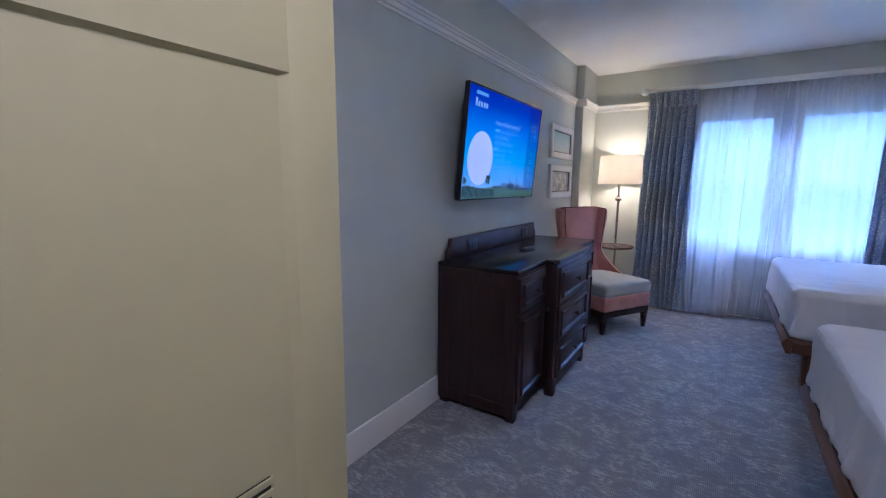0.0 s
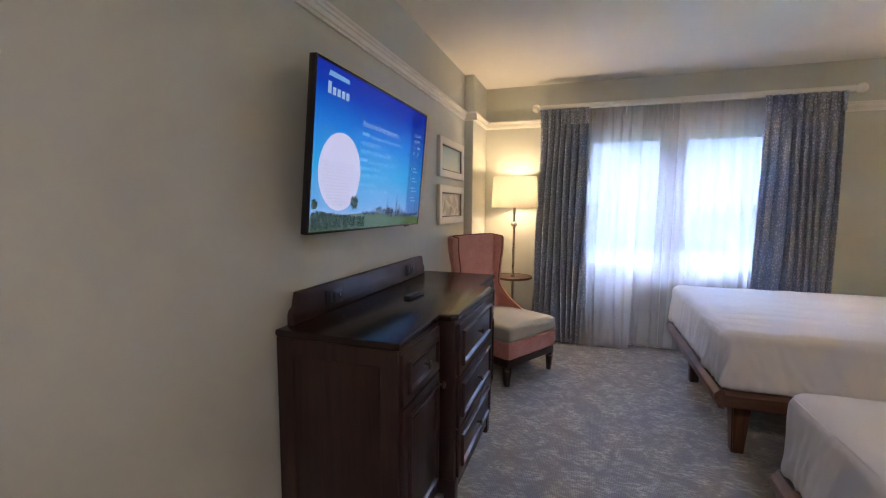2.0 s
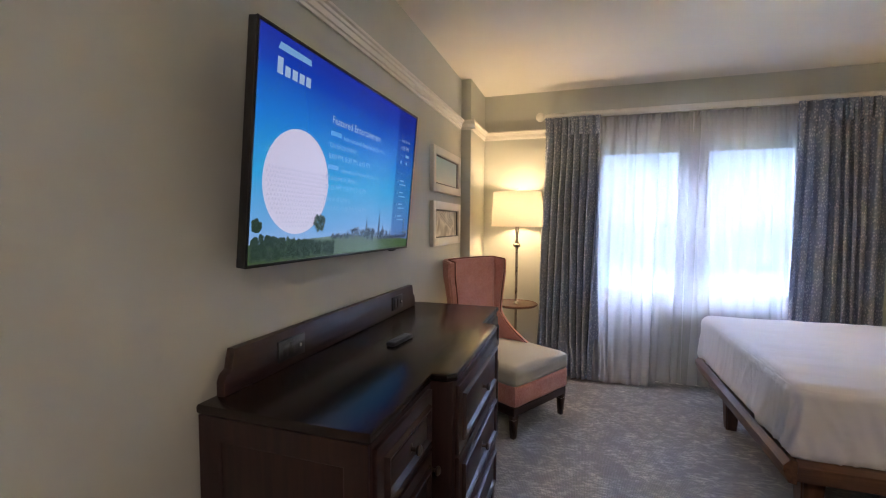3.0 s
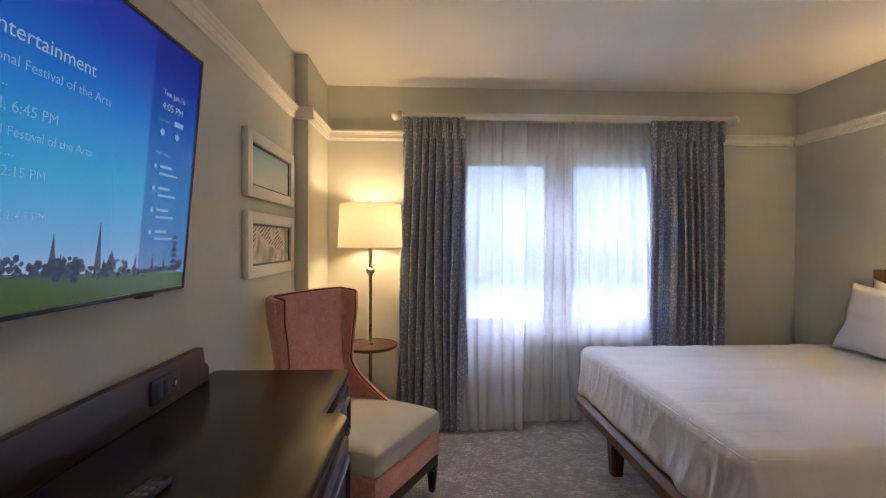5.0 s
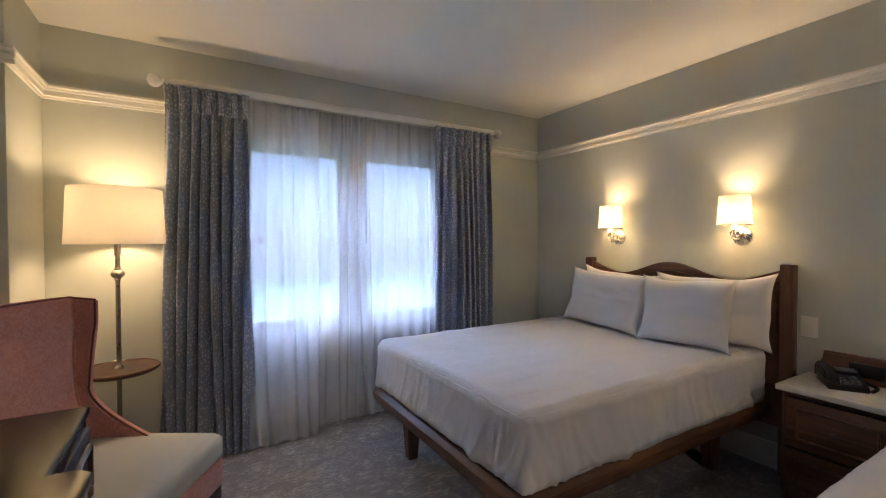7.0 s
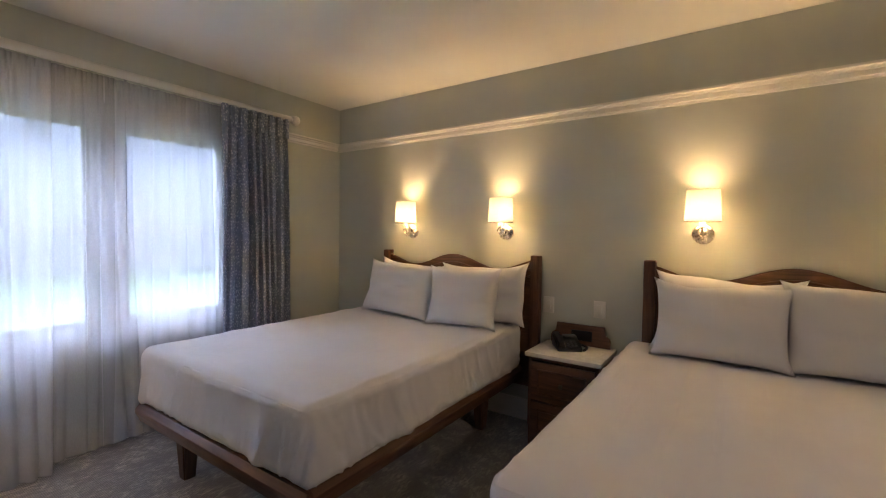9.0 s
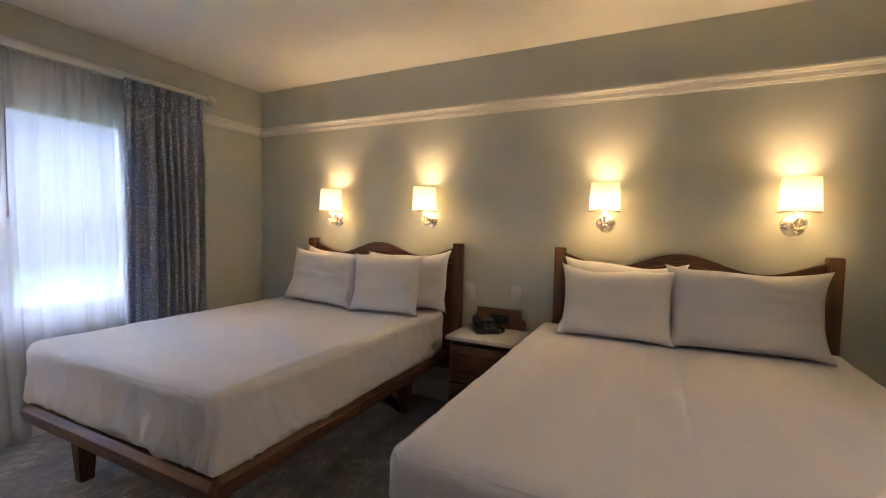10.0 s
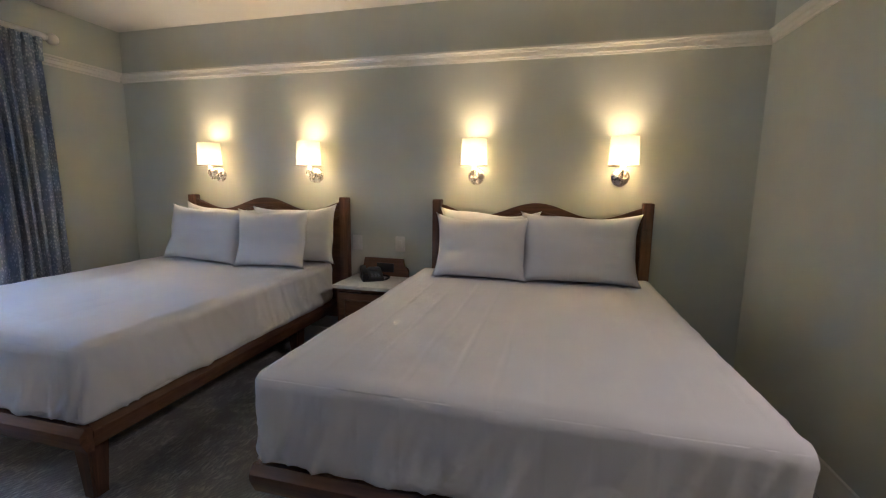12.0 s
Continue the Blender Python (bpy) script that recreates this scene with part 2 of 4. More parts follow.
def make_backdrop():
    """Bright overcast distance: pale glowing sky, hazy foliage low down, boosted out of view."""
    m, nodes, b = blank("glowing hazy distance")
    out = nodes["Material Output"]
    nodes.remove(b)
    v = coords(m)
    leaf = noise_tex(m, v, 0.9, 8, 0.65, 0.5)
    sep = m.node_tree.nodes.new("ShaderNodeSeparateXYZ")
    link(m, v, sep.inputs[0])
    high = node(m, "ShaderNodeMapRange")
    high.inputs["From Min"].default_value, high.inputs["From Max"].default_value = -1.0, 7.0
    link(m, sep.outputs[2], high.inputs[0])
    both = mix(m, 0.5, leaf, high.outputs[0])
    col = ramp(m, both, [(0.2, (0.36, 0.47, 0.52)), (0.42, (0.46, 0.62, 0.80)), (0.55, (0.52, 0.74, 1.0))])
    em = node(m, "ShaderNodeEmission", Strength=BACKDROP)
    # unseen upper sky glows fifty times brighter, added to light the room
    sky_boost = node(m, "ShaderNodeMapRange")
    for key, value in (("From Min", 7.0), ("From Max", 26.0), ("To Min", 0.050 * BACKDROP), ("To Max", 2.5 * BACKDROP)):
        sky_boost.inputs[key].default_value = value
    link(m, sep.outputs[2], sky_boost.inputs[0])
    link(m, sky_boost.outputs[0], em.inputs[1])
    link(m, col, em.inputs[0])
    link(m, em.outputs[0], out.inputs["Surface"])
    return m


HAZE_GLOW = make_backdrop()
LAWN = paint("lawn", (0.06, 0.09, 0.03), 0.9, 0.3, 60, 0.5)


# ---- mesh tools ----
def put(bm, tmp, m=None):
    me = bpy.data.meshes.new("tmp")
    tmp.to_mesh(me)
    tmp.free()
    if m is not None:
        me.transform(m)
    bm.from_mesh(me)
    bpy.data.meshes.remove(me)
    return bm


def box(bm, x0, x1, y0, y1, z0, z1, r=0.0, seg=2, m=None):
    tmp = bmesh.new()
    bmesh.ops.create_cube(tmp, size=1)
    for v in tmp.verts:
        v.co = Vector(((x0 + x1) / 2 + v.co.x * (x1 - x0), (y0 + y1) / 2 + v.co.y * (y1 - y0), (z0 + z1) / 2 + v.co.z * (z1 - z0)))
    if r:
        bmesh.ops.bevel(tmp, geom=tmp.edges[:], offset=r, segments=seg, profile=0.5, affect="EDGES")
    return put(bm, tmp, m)


def boxed(*a, **k):
    return box(bmesh.new(), *a, **k)


def lathe(bm, profile, seg=32, m=None):
    """Turn a profile of (radius, height) round the z axis."""
    tmp = bmesh.new()
    rings = []
    for r, z in profile:
        rings.append([tmp.verts.new((r * math.cos(2 * math.pi * i / seg), r * math.sin(2 * math.pi * i / seg), z)) for i in range(seg)])
    for a, b in zip(rings, rings[1:]):
        for i in range(seg):
            tmp.faces.new((a[i], a[(i + 1) % seg], b[(i + 1) % seg], b[i]))
    if profile[0][0] > 1e-4:
        tmp.faces.new(rings[0][::-1])
    if profile[-1][0] > 1e-4:
        tmp.faces.new(rings[-1])
    bmesh.ops.remove_doubles(tmp, verts=tmp.verts[:], dist=1e-5)
    bmesh.ops.recalc_face_normals(tmp, faces=tmp.faces[:])
    return put(bm, tmp, m)


def tube(bm, pts, r, seg=12, closed=False, m=None):
    tmp = bmesh.new()
    pts = [Vector(p) for p in pts]
    n = len(pts)
    rings = []
    up = None
    for i, p in enumerate(pts):
        a = pts[(i - 1) % n] if closed or i else p
        b = pts[(i + 1) % n] if closed or i < n - 1 else p
        d = (b - a).normalized()
        if up is None:
            up = d.orthogonal().normalized()
        up = (up - d * up.dot(d)).normalized()
        side = d.cross(up)
        rings.append([tmp.verts.new(p + (up * math.cos(t) + side * math.sin(t)) * r) for t in (2 * math.pi * k / seg for k in range(seg))])
    for i in range(n if closed else n - 1):
        a, b = rings[i], rings[(i + 1) % n]
        for k in range(seg):
            tmp.faces.new((a[k], a[(k + 1) % seg], b[(k + 1) % seg], b[k]))
    if not closed:
        tmp.faces.new(rings[0][::-1])
        tmp.faces.new(rings[-1])
    bmesh.ops.recalc_face_normals(tmp, faces=tmp.faces[:])
    return put(bm, tmp, m)


def ring(radius, centre=(0, 0, 0), n=28, plane="xz"):
    c = Vector(centre)
    out = []
    for i in range(n):
        a, b = radius * math.cos(2 * math.pi * i / n), radius * math.sin(2 * math.pi * i / n)
        out.append(c + Vector((a, 0, b) if plane == "xz" else (a, b, 0) if plane == "xy" else (0, a, b)))
    return out


def prism(bm, poly, axis, lo, hi, r=0.0, m=None):
    """A polygon in the two other axes, drawn out along one axis."""
    tmp = bmesh.new()

    def at(p, q):
        a, b = p
        return {"x": (q, a, b), "y": (a, q, b), "z": (a, b, q)}[axis]

    one = [tmp.verts.new(at(p, lo)) for p in poly]
    two = [tmp.verts.new(at(p, hi)) for p in poly]
    tmp.faces.new(one)
    tmp.faces.new(two[::-1])
    k = len(poly)
    for i in range(k):
        tmp.faces.new((one[i], two[i], two[(i + 1) % k], one[(i + 1) % k]))
    bmesh.ops.recalc_face_normals(tmp, faces=tmp.faces[:])
    if r:
        rim = [e for e in tmp.edges if (e.verts[0] in one) == (e.verts[1] in one)]
        bmesh.ops.bevel(tmp, geom=rim, offset=r, segments=2, profile=0.5, affect="EDGES")
    return put(bm, tmp, m)


def mitred(bm, x0, x1, z0, z1, profile):
    """A rectangular moulding with mitred corners, one closed ring. profile: (inset, depth) pairs, y facing -."""
    tmp = bmesh.new()
    loops = [[tmp.verts.new(p) for p in ((x0 + i, y, z0 + i), (x1 - i, y, z0 + i), (x1 - i, y, z1 - i), (x0 + i, y, z1 - i))] for i, y in profile]
    for a, b in zip(loops, loops[1:] + loops[:1]):
        for k in range(4):
            tmp.faces.new((a[k], a[(k + 1) % 4], b[(k + 1) % 4], b[k]))
    bmesh.ops.recalc_face_normals(tmp, faces=tmp.faces[:])
    return put(bm, tmp)


def mesh(name, bm, material, smooth=True):
    me = bpy.data.meshes.new(name)
    bm.to_mesh(me)
    bm.free()
    if material:
        me.materials.append(material)
    return me


def finish(bm, name, material, sharp=38):
    """A mesh with soft shading across shallow edges."""
    for f in bm.faces:
        f.smooth = True
    for e in bm.edges:
        if len(e.link_faces) != 2 or e.calc_face_angle(0) > radians(sharp):
            e.smooth = False
    return mesh(name, bm, material)


def part(name, bm, material, parent, label="", m=None):
    ob = new(name, finish(bm, name, material))
    ob.parent = parent
    if m is not None:
        ob.matrix_basis = m
    if label:
        ob["label"] = label
    return ob


def thing(name, m, label, category, group="", kind=""):
    ob = new(name)
    ob.empty_display_size = 0.1
    ob.matrix_basis = m
    return tagged(ob, label, category, group, kind)


def solid(name, bm, material, label, category="", kind="structure", m=None, group=""):
    ob = new(name, finish(bm, name, material))
    if m is not None:
        ob.matrix_basis = m
    return tagged(ob, label, category, group, kind)


# ---- the room ----
XW, XE, YN, YS, H = -1.53, 2.60, 5.90, 0.605, 2.812
YD, XC = -0.155, 0.62
XP, YP = -1.437, 5.31
T = 0.14
WX = ((-0.33, 0.465), (0.575, 1.37))
WZ0, WZ1 = 0.80, 2.245

solid("floor", boxed(XW - T, XE + T, -2.4, YN + T, -0.12, 0.0), CARPET, "slate blue carpet with beige cross-hatched abrasions", "floor")
solid("ceiling", boxed(XW - T, XE + T, -2.4, YN + T, H, H + 0.14), CEIL, "smooth off-white painted ceiling", "ceiling")
solid("wall_west", boxed(XW - T, XW, -2.4, YN + T, 0, H), WALL, "sage grey painted wall behind the television", "wall")
solid("wall_pilaster", boxed(XW, XP, YP, YN, 0, H, 0.004), WALL, "sage grey painted pilaster in the room corner", "wall")
solid("wall_east", boxed(XE, XE + T, YS - T, YN + T, 0, H), WALL, "sage grey painted wall behind the beds", "wall")
solid("wall_south", boxed(XC, XE, YS - T, YS, 0, H), WALL, "sage grey painted wall beside the bed", "wall")
solid("wall_entry_side", boxed(XC, XC + T, -2.4, YS - T, 0, H), WALL, "sage painted wall beside the entry", "wall")

bm = bmesh.new()
box(bm, XW, -0.69, YD - T, YD, 0, H)
box(bm, 0.24, XC, YD - T, YD, 0, H)
box(bm, -0.69, 0.24, YD - T, YD, 2.06, H)
solid("wall_entry", bm, WALL, "sage painted wall with the entry doorway", "wall")
# fixture out of view, added to go with the foyer lamp
cl = thing("unseen_ceiling_light", pose(0.25, 0.30, H), "unseen round flush ceiling light added over the entry", "ceiling light")
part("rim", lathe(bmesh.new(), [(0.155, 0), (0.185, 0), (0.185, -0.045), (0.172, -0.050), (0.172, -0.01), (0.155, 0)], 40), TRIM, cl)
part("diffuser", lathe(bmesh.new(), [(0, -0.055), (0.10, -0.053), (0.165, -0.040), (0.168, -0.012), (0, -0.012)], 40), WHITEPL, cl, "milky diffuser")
solid("wall_hallway", boxed(XW, XC, -2.54, -2.4, 0, H), WALL, "plain wall closing the hallway outside", "wall")

bm = bmesh.new()
box(bm, XW, WX[0][0], YN, YN + T, 0, H)
box(bm, WX[0][1], WX[1][0], YN, YN + T, 0, H)
box(bm, WX[1][1], XE, YN, YN + T, 0, H)
for a, b in WX:
    box(bm, a, b, YN, YN + T, 0, WZ0)
    box(bm, a, b, YN, YN + T, WZ1, H)
solid("wall_north", bm, WALL, "sage grey painted wall with two windows", "wall")

RAIL = [(0, 2.358), (0.010, 2.358), (0.012, 2.372), (0.020, 2.376), (0.020, 2.404), (0.027, 2.408), (0.030, 2.420),
        (0.040, 2.426), (0.040, 2.440), (0, 2.440)]
BASE = [(0, 0), (0.018, 0), (0.018, 0.118), (0.014, 0.126), (0.014, 0.140), (0.009, 0.150), (0.009, 0.162), (0, 0.168)]


def run(name, profile, side, at, lo, hi, label):
    """A moulding along one wall. side: the way that it faces."""
    sign = {"+x": 1, "-x": -1, "+y": 1, "-y": -1}[side]
    poly = [(at + sign * d, z) for d, z in profile]
    bm = prism(bmesh.new(), poly, "y" if "x" in side else "x", lo, hi)
    return solid(name, bm, TRIM, label, "moulding")


RL = "white painted picture rail moulding on the wall"
run("trim_west", RAIL, "+x", XW, YD, YP - 0.04, RL)
run("trim_pilaster_front", RAIL, "-y", YP, XW, XP + 0.04, RL)
run("trim_pilaster", RAIL, "+x", XP, YP, YN - 0.04, RL)
run("trim_north_a", RAIL, "-y", YN, XP, WX[0][0] - 0.16, RL)
run("trim_north_b", RAIL, "-y", YN, WX[1][1] + 0.16, XE - 0.04, RL)
run("trim_east", RAIL, "-x", XE, YS, YN, RL)
run("trim_south", RAIL, "+y", YS, XC, XE - 0.04, RL)
BL = "white painted moulded baseboard along the carpet"
run("baseboard_west", BASE, "+x", XW, YD, YP - 0.018, BL)
run("baseboard_pilaster_front", BASE, "-y", YP, XW, XP + 0.018, BL)
run("baseboard_pilaster", BASE, "+x", XP, YP, YN - 0.018, BL)
run("baseboard_north", BASE, "-y", YN, XP, XE, BL)
run("baseboard_east", BASE, "-x", XE, YS + 0.018, YN - 0.018, BL)
run("baseboard_south", BASE, "+y", YS, XC, XE - 0.018, BL)


# ---- windows ----
def frame_bars(bm, x0, x1, y0, y1, z0, z1, w, r=0.003):
    box(bm, x0, x0 + w, y0, y1, z0, z1, r)
    box(bm, x1 - w, x1, y0, y1, z0, z1, r)
    box(bm, x0 + w, x1 - w, y0, y1, z1 - w, z1, r)
    box(bm, x0 + w, x1 - w, y0, y1, z0, z0 + w, r)
    return bm


def window(name, x0, x1):
    w = thing(name, pose(0, 0, 0), "white double-hung sash window behind sheer curtains", "window", kind="structure")
    part("window_frame", frame_bars(bmesh.new(), x0, x1, YN + 0.01, YN + T - 0.01, WZ0, WZ1, 0.025), TRIM, w)
    mid = 1.50
    lower = part("lower_sash", frame_bars(bmesh.new(), x0 + 0.025, x1 - 0.025, YN + 0.025, YN + 0.06, WZ0 + 0.025, mid + 0.02, 0.05), TRIM, w)
    upper = part("upper_sash", frame_bars(bmesh.new(), x0 + 0.025, x1 - 0.025, YN + 0.065, YN + 0.10, mid - 0.02, WZ1 - 0.025, 0.045), TRIM, w)
    for own, y, a, b in ((lower, YN + 0.042, WZ0 + 0.07, mid - 0.025), (upper, YN + 0.082, mid + 0.02, WZ1 - 0.065)):
        p = part("pane", boxed(x0 + 0.07, x1 - 0.07, y, y + 0.004, a, b), GLASS, own)
        p.visible_shadow = False
    return w


window("window_1", *WX[0])
window("window_2", *WX[1])

bm = bmesh.new()
c0, c1 = WX[0][0] - 0.13, WX[1][1] + 0.13
box(bm, c0, WX[0][0] - 0.002, YN - 0.022, YN, WZ0 - 0.02, WZ1 + 0.002, 0.004)
box(bm, WX[1][1] + 0.002, c1, YN - 0.022, YN, WZ0 - 0.02, WZ1 + 0.002, 0.004)
box(bm, WX[0][1] + 0.002, WX[1][0] - 0.002, YN - 0.022, YN, WZ0 - 0.02, WZ1 + 0.002, 0.004)
box(bm, c0 - 0.01, c1 + 0.01, YN - 0.028, YN, WZ1 + 0.002, WZ1 + 0.15, 0.005)
box(bm, c0 - 0.02, c1 + 0.02, YN - 0.05, YN, WZ1 + 0.15, WZ1 + 0.175, 0.006)
solid("trim_window_casing", bm, TRIM, "white painted window casing with a flat head", "casing")
bm = bmesh.new()
box(bm, c0 - 0.03, c1 + 0.03, YN - 0.06, YN, WZ0 - 0.045, WZ0 - 0.02, 0.006)
box(bm, c0, c1, YN - 0.02, YN, WZ0 - 0.12, WZ0 - 0.045, 0.004)
solid("trim_window_sill", bm, TRIM, "white painted window sill and apron", "sill")

# outside: lawn to the horizon and a hazy glowing backdrop, boosted above the view
solid("ground", boxed(-400, 400, YN + T, 800, -0.5, -0.3), LAWN, "dull green lawn outside the windows", "ground")
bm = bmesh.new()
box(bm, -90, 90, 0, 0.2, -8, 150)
solid("backdrop", bm, HAZE_GLOW, "glowing hazy sky and foliage backdrop, brighter out of view to light the room", "backdrop", m=pose(0.5, 24, 0))

# ---- entry door ----
door = thing("door_1", pose(-0.705, YD + 0.06, 0.012), "cream painted panel door standing open at the entry", "door", kind="structure")
DW, DH = 0.87, 2.03
leaf = bmesh.new()
ST = 0.115
for x in (0, 1):
    box(leaf, -0.02, 0.02, 0 if not x else DW - ST, ST if not x else DW, 0, DH, 0.003)
for a, b in ((0, 0.22), (DH - 0.370, DH)):
    box(leaf, -0.02, 0.02, ST, DW - ST, a, b)
part("door_leaf", leaf, DOORPAINT, door)
a, b, y0, y1 = 0.22, DH - 0.370, ST, DW - ST
bm = bmesh.new()
box(bm, -0.011, 0.011, y0, y1, a, b)
for s in (1, -1):
    for ya, yb in ((y0, y0 + 0.020), (y1, y1 - 0.020)):
        prism(bm, [(s * 0.02, ya), (s * 0.011, ya), (s * 0.011, yb), (s * 0.014, (ya + yb) / 2)], "z", a, b)
    for za, zb in ((a, a + 0.008), (b, b - 0.008)):
        prism(bm, [(s * 0.02, za), (s * 0.011, za), (s * 0.011, zb), (s * 0.014, (za + zb) / 2)], "y", y0, y1)
panel = part("panel", bm, DOORPAINT, door)
grille = part("vent_backing", boxed(0.0112, 0.0135, 0.30, 0.672, 0.57, 0.888), BLACK, panel, "dark slotted vent in the door")
for k in range(13):
    z = 0.572 + k * 0.025
    part("slat", boxed(0.013, 0.0175, 0.295, 0.676, z, z + 0.0145, 0.001), DOORPAINT, grille)
bm = bmesh.new()
for x0, x1 in ((-0.80, -0.727), (0.24, 0.32)):
    box(bm, x0, x1, YD, YD + 0.02, 0, 2.06, 0.004)
box(bm, -0.80, 0.32, YD, YD + 0.02, 2.06, 2.14, 0.004)
solid("trim_door_casing", bm, TRIM, "white painted casing round the entry doorway", "casing")
rnd = random.Random(5)


# ---- beds ----
def rounded_block(x0, x1, y0, y1, z0, z1, r, cuts, wrinkle):
    """A soft block with rounded edges; wrinkle(v, n) moves each vertex outwards."""
    tmp = bmesh.new()
    bmesh.ops.create_cube(tmp, size=2)
    bmesh.ops.subdivide_edges(tmp, edges=tmp.edges[:], cuts=cuts, use_grid_fill=True)
    c = Vector(((x0 + x1) / 2, (y0 + y1) / 2, (z0 + z1) / 2))
    h = Vector(((x1 - x0) / 2, (y1 - y0) / 2, (z1 - z0) / 2))
    for v in tmp.verts:
        p = Vector(v.co[i] * h[i] for i in range(3))
        q = Vector(max(-(h[i] - r), min(h[i] - r, p[i])) for i in range(3))
        d = p - q
        if d.length > 1e-6:
            n = d.normalized()
            p = q + n * r
        else:
            n = Vector((0, 0, 1))
        v.co = c + p + n * wrinkle(c + p, n)
    return tmp


def bed_wrinkle(x0, x1, y0, y1, z0, z1, seed):
    def f(p, n):
        s = Vector((seed * 7.1, seed * 3.3, 0))
        out = 0.005 * noise.noise(p * 2.2 + s) + 0.003 * noise.noise(p * 7 + s)
        if abs(n.z) < 0.6:
            along = p.y if abs(n.x) > 0.5 else p.x
            fall = min(1, (z1 - p.z) / (z1 - z0))
            out += 0.015 * fall * noise.noise(Vector((along * 9 + p.z * 2.5, p.z * 1.3, seed)))
            near = min(abs(p.y - y0) + abs(p.x - x0), abs(p.y - y1) + abs(p.x - x0))
            out += 0.026 * max(0, 1 - near / 0.45) * (0.4 + fall) * noise.noise(Vector((along * 22 + p.z * 5, p.z * 3, seed + 4)))
            out -= 0.025 * max(0, fall - 0.8)
            for k, amp in ((5.0, 0.010), (11.0, 0.006)):
                c = noise.noise(Vector((along * k + p.z * k * 0.45, p.z * 2.0, seed + k)))
                out += amp * max(0, 1 - abs(c) * 7) * (0.25 + 0.75 * fall)
        else:
            out += 0.004 * noise.noise(Vector((p.x * 1.1, p.y * 9 + p.x, seed + 2)))
            edge = min(p.x - x0, y1 - p.y, p.y - y0)
            out += 0.006 * max(0, 1 - edge / 0.3) * noise.noise(Vector((p.x * 7, p.y * 7, seed + 6)))
        return out
    return f


def bed(y0, y1, hb, seed, label):
    """A platform bed whose headboard stands at the east wall; hb: the headboard's middle."""
    mid = (y0 + y1) / 2
    b = thing("bed", pose(1.5, mid, 0), label, "bed", "double-sized beds")
    w = (y1 - y0) / 2
    fx, hx = 0.43 - 1.5, 2.525 - 1.5
    # side rails and foot rail, with an outward lip
    lip = [(0.0, 0.345), (0.0, 0.452), (-0.03, 0.458), (-0.055, 0.430), (-0.055, 0.405), (-0.03, 0.350)]
    for s, nm in ((-1, "side_rail"), (1, "side_rail")):
        bm = prism(bmesh.new(), [(s * (w - 0.055 - d), z) for d, z in lip], "x", fx + 0.0565, hx)
        part(nm, bm, BEDWOOD_X, b)
    bm = prism(bmesh.new(), [(fx + 0.055 + d, z) for d, z in lip], "y", -w, w, 0.004)
    part("foot_rail", bm, BEDWOOD, b)
    part("slat_base", boxed(fx + 0.055, hx, -w + 0.055, w - 0.055, 0.385, 0.44), BEDWOOD_X, b)
    for x in (0.625 - 1.5, 0.75):
        for y in (-w + 0.225, w - 0.215):
            bm = bmesh.new()
            prof = [(-1, -1), (1, -1), (1, 1), (-1, 1)]
            tmp = bmesh.new()
            rings = [[tmp.verts.new((x + a * k, y + c * k, z)) for a, c in prof] for z, k in ((0, 0.032), (0.004, 0.034), (0.386, 0.056))]
            tmp.faces.new(rings[0][::-1])
            tmp.faces.new(rings[-1])
            for p, q in zip(rings, rings[1:]):
                for i in range(4):
                    tmp.faces.new((p[i], p[(i + 1) % 4], q[(i + 1) % 4], q[i]))
            bmesh.ops.bevel(tmp, geom=[e for e in tmp.edges if abs(e.verts[0].co.z - e.verts[1].co.z) > 0.1], offset=0.008, segments=2, affect="EDGES")
            put(bm, tmp)
            part("leg", bm, BEDWOOD_V, b)
    m0, m1 = 0.452 - 1.5, 2.49 - 1.5
    zt = 0.80
    f = bed_wrinkle(m0, m1, -w, w, 0.45, zt, seed)
    bm = rounded_block(m0, m1, -w, w, 0.446, zt, 0.058, 120, f)
    part("mattress", bm, SHEET, b, "mattress under a smooth white tucked sheet")
    # headboard: two posts, a wavy board and two line mouldings
    off = hb - mid
    head = part("headboard", bmesh.new(), BEDWOOD, b, "walnut headboard with a wavy top edge")
    me = head.data
    bm = bmesh.new()

    def wave(s):
        return 1.268 + 0.052 * math.cos(2 * math.pi * s / 0.86)

    n = 72
    ss = [-0.735 + 1.47 * i / n for i in range(n + 1)]
    poly = [(off + s, wave(s)) for s in ss] + [(off + 0.735, 0.30), (off - 0.735, 0.30)]
    tmp = bmesh.new()
    fr = [tmp.verts.new((1.035, a, z)) for a, z in poly]
    bk = [tmp.verts.new((1.070, a, z)) for a, z in poly]
    # front and back as strips, so that the concave outline fills cleanly
    low_f = [tmp.verts.new((1.035, off + s, 0.30)) for s in ss]
    low_b = [tmp.verts.new((1.070, off + s, 0.30)) for s in ss]
    for i in range(n):
        tmp.faces.new((fr[i], low_f[i], low_f[i + 1], fr[i + 1]))
        tmp.faces.new((bk[i], bk[i + 1], low_b[i + 1], low_b[i]))
        tmp.faces.new((fr[i], fr[i + 1], bk[i + 1], bk[i]))
    tmp.faces.new((fr[0], bk[0], low_b[0], low_f[0]))
    tmp.faces.new((fr[n], low_f[n], low_b[n], bk[n]))
    for v in fr[n + 1:] + bk[n + 1:]:
        tmp.verts.remove(v)
    bmesh.ops.recalc_face_normals(tmp, faces=tmp.faces[:])
    rim = [e for e in tmp.edges if len(e.link_faces) == 2 and e.calc_face_angle(0) > 1.0 and max(v.co.z for v in e.verts) > 1.1]
    bmesh.ops.bevel(tmp, geom=rim, offset=0.006, segments=2, affect="EDGES")
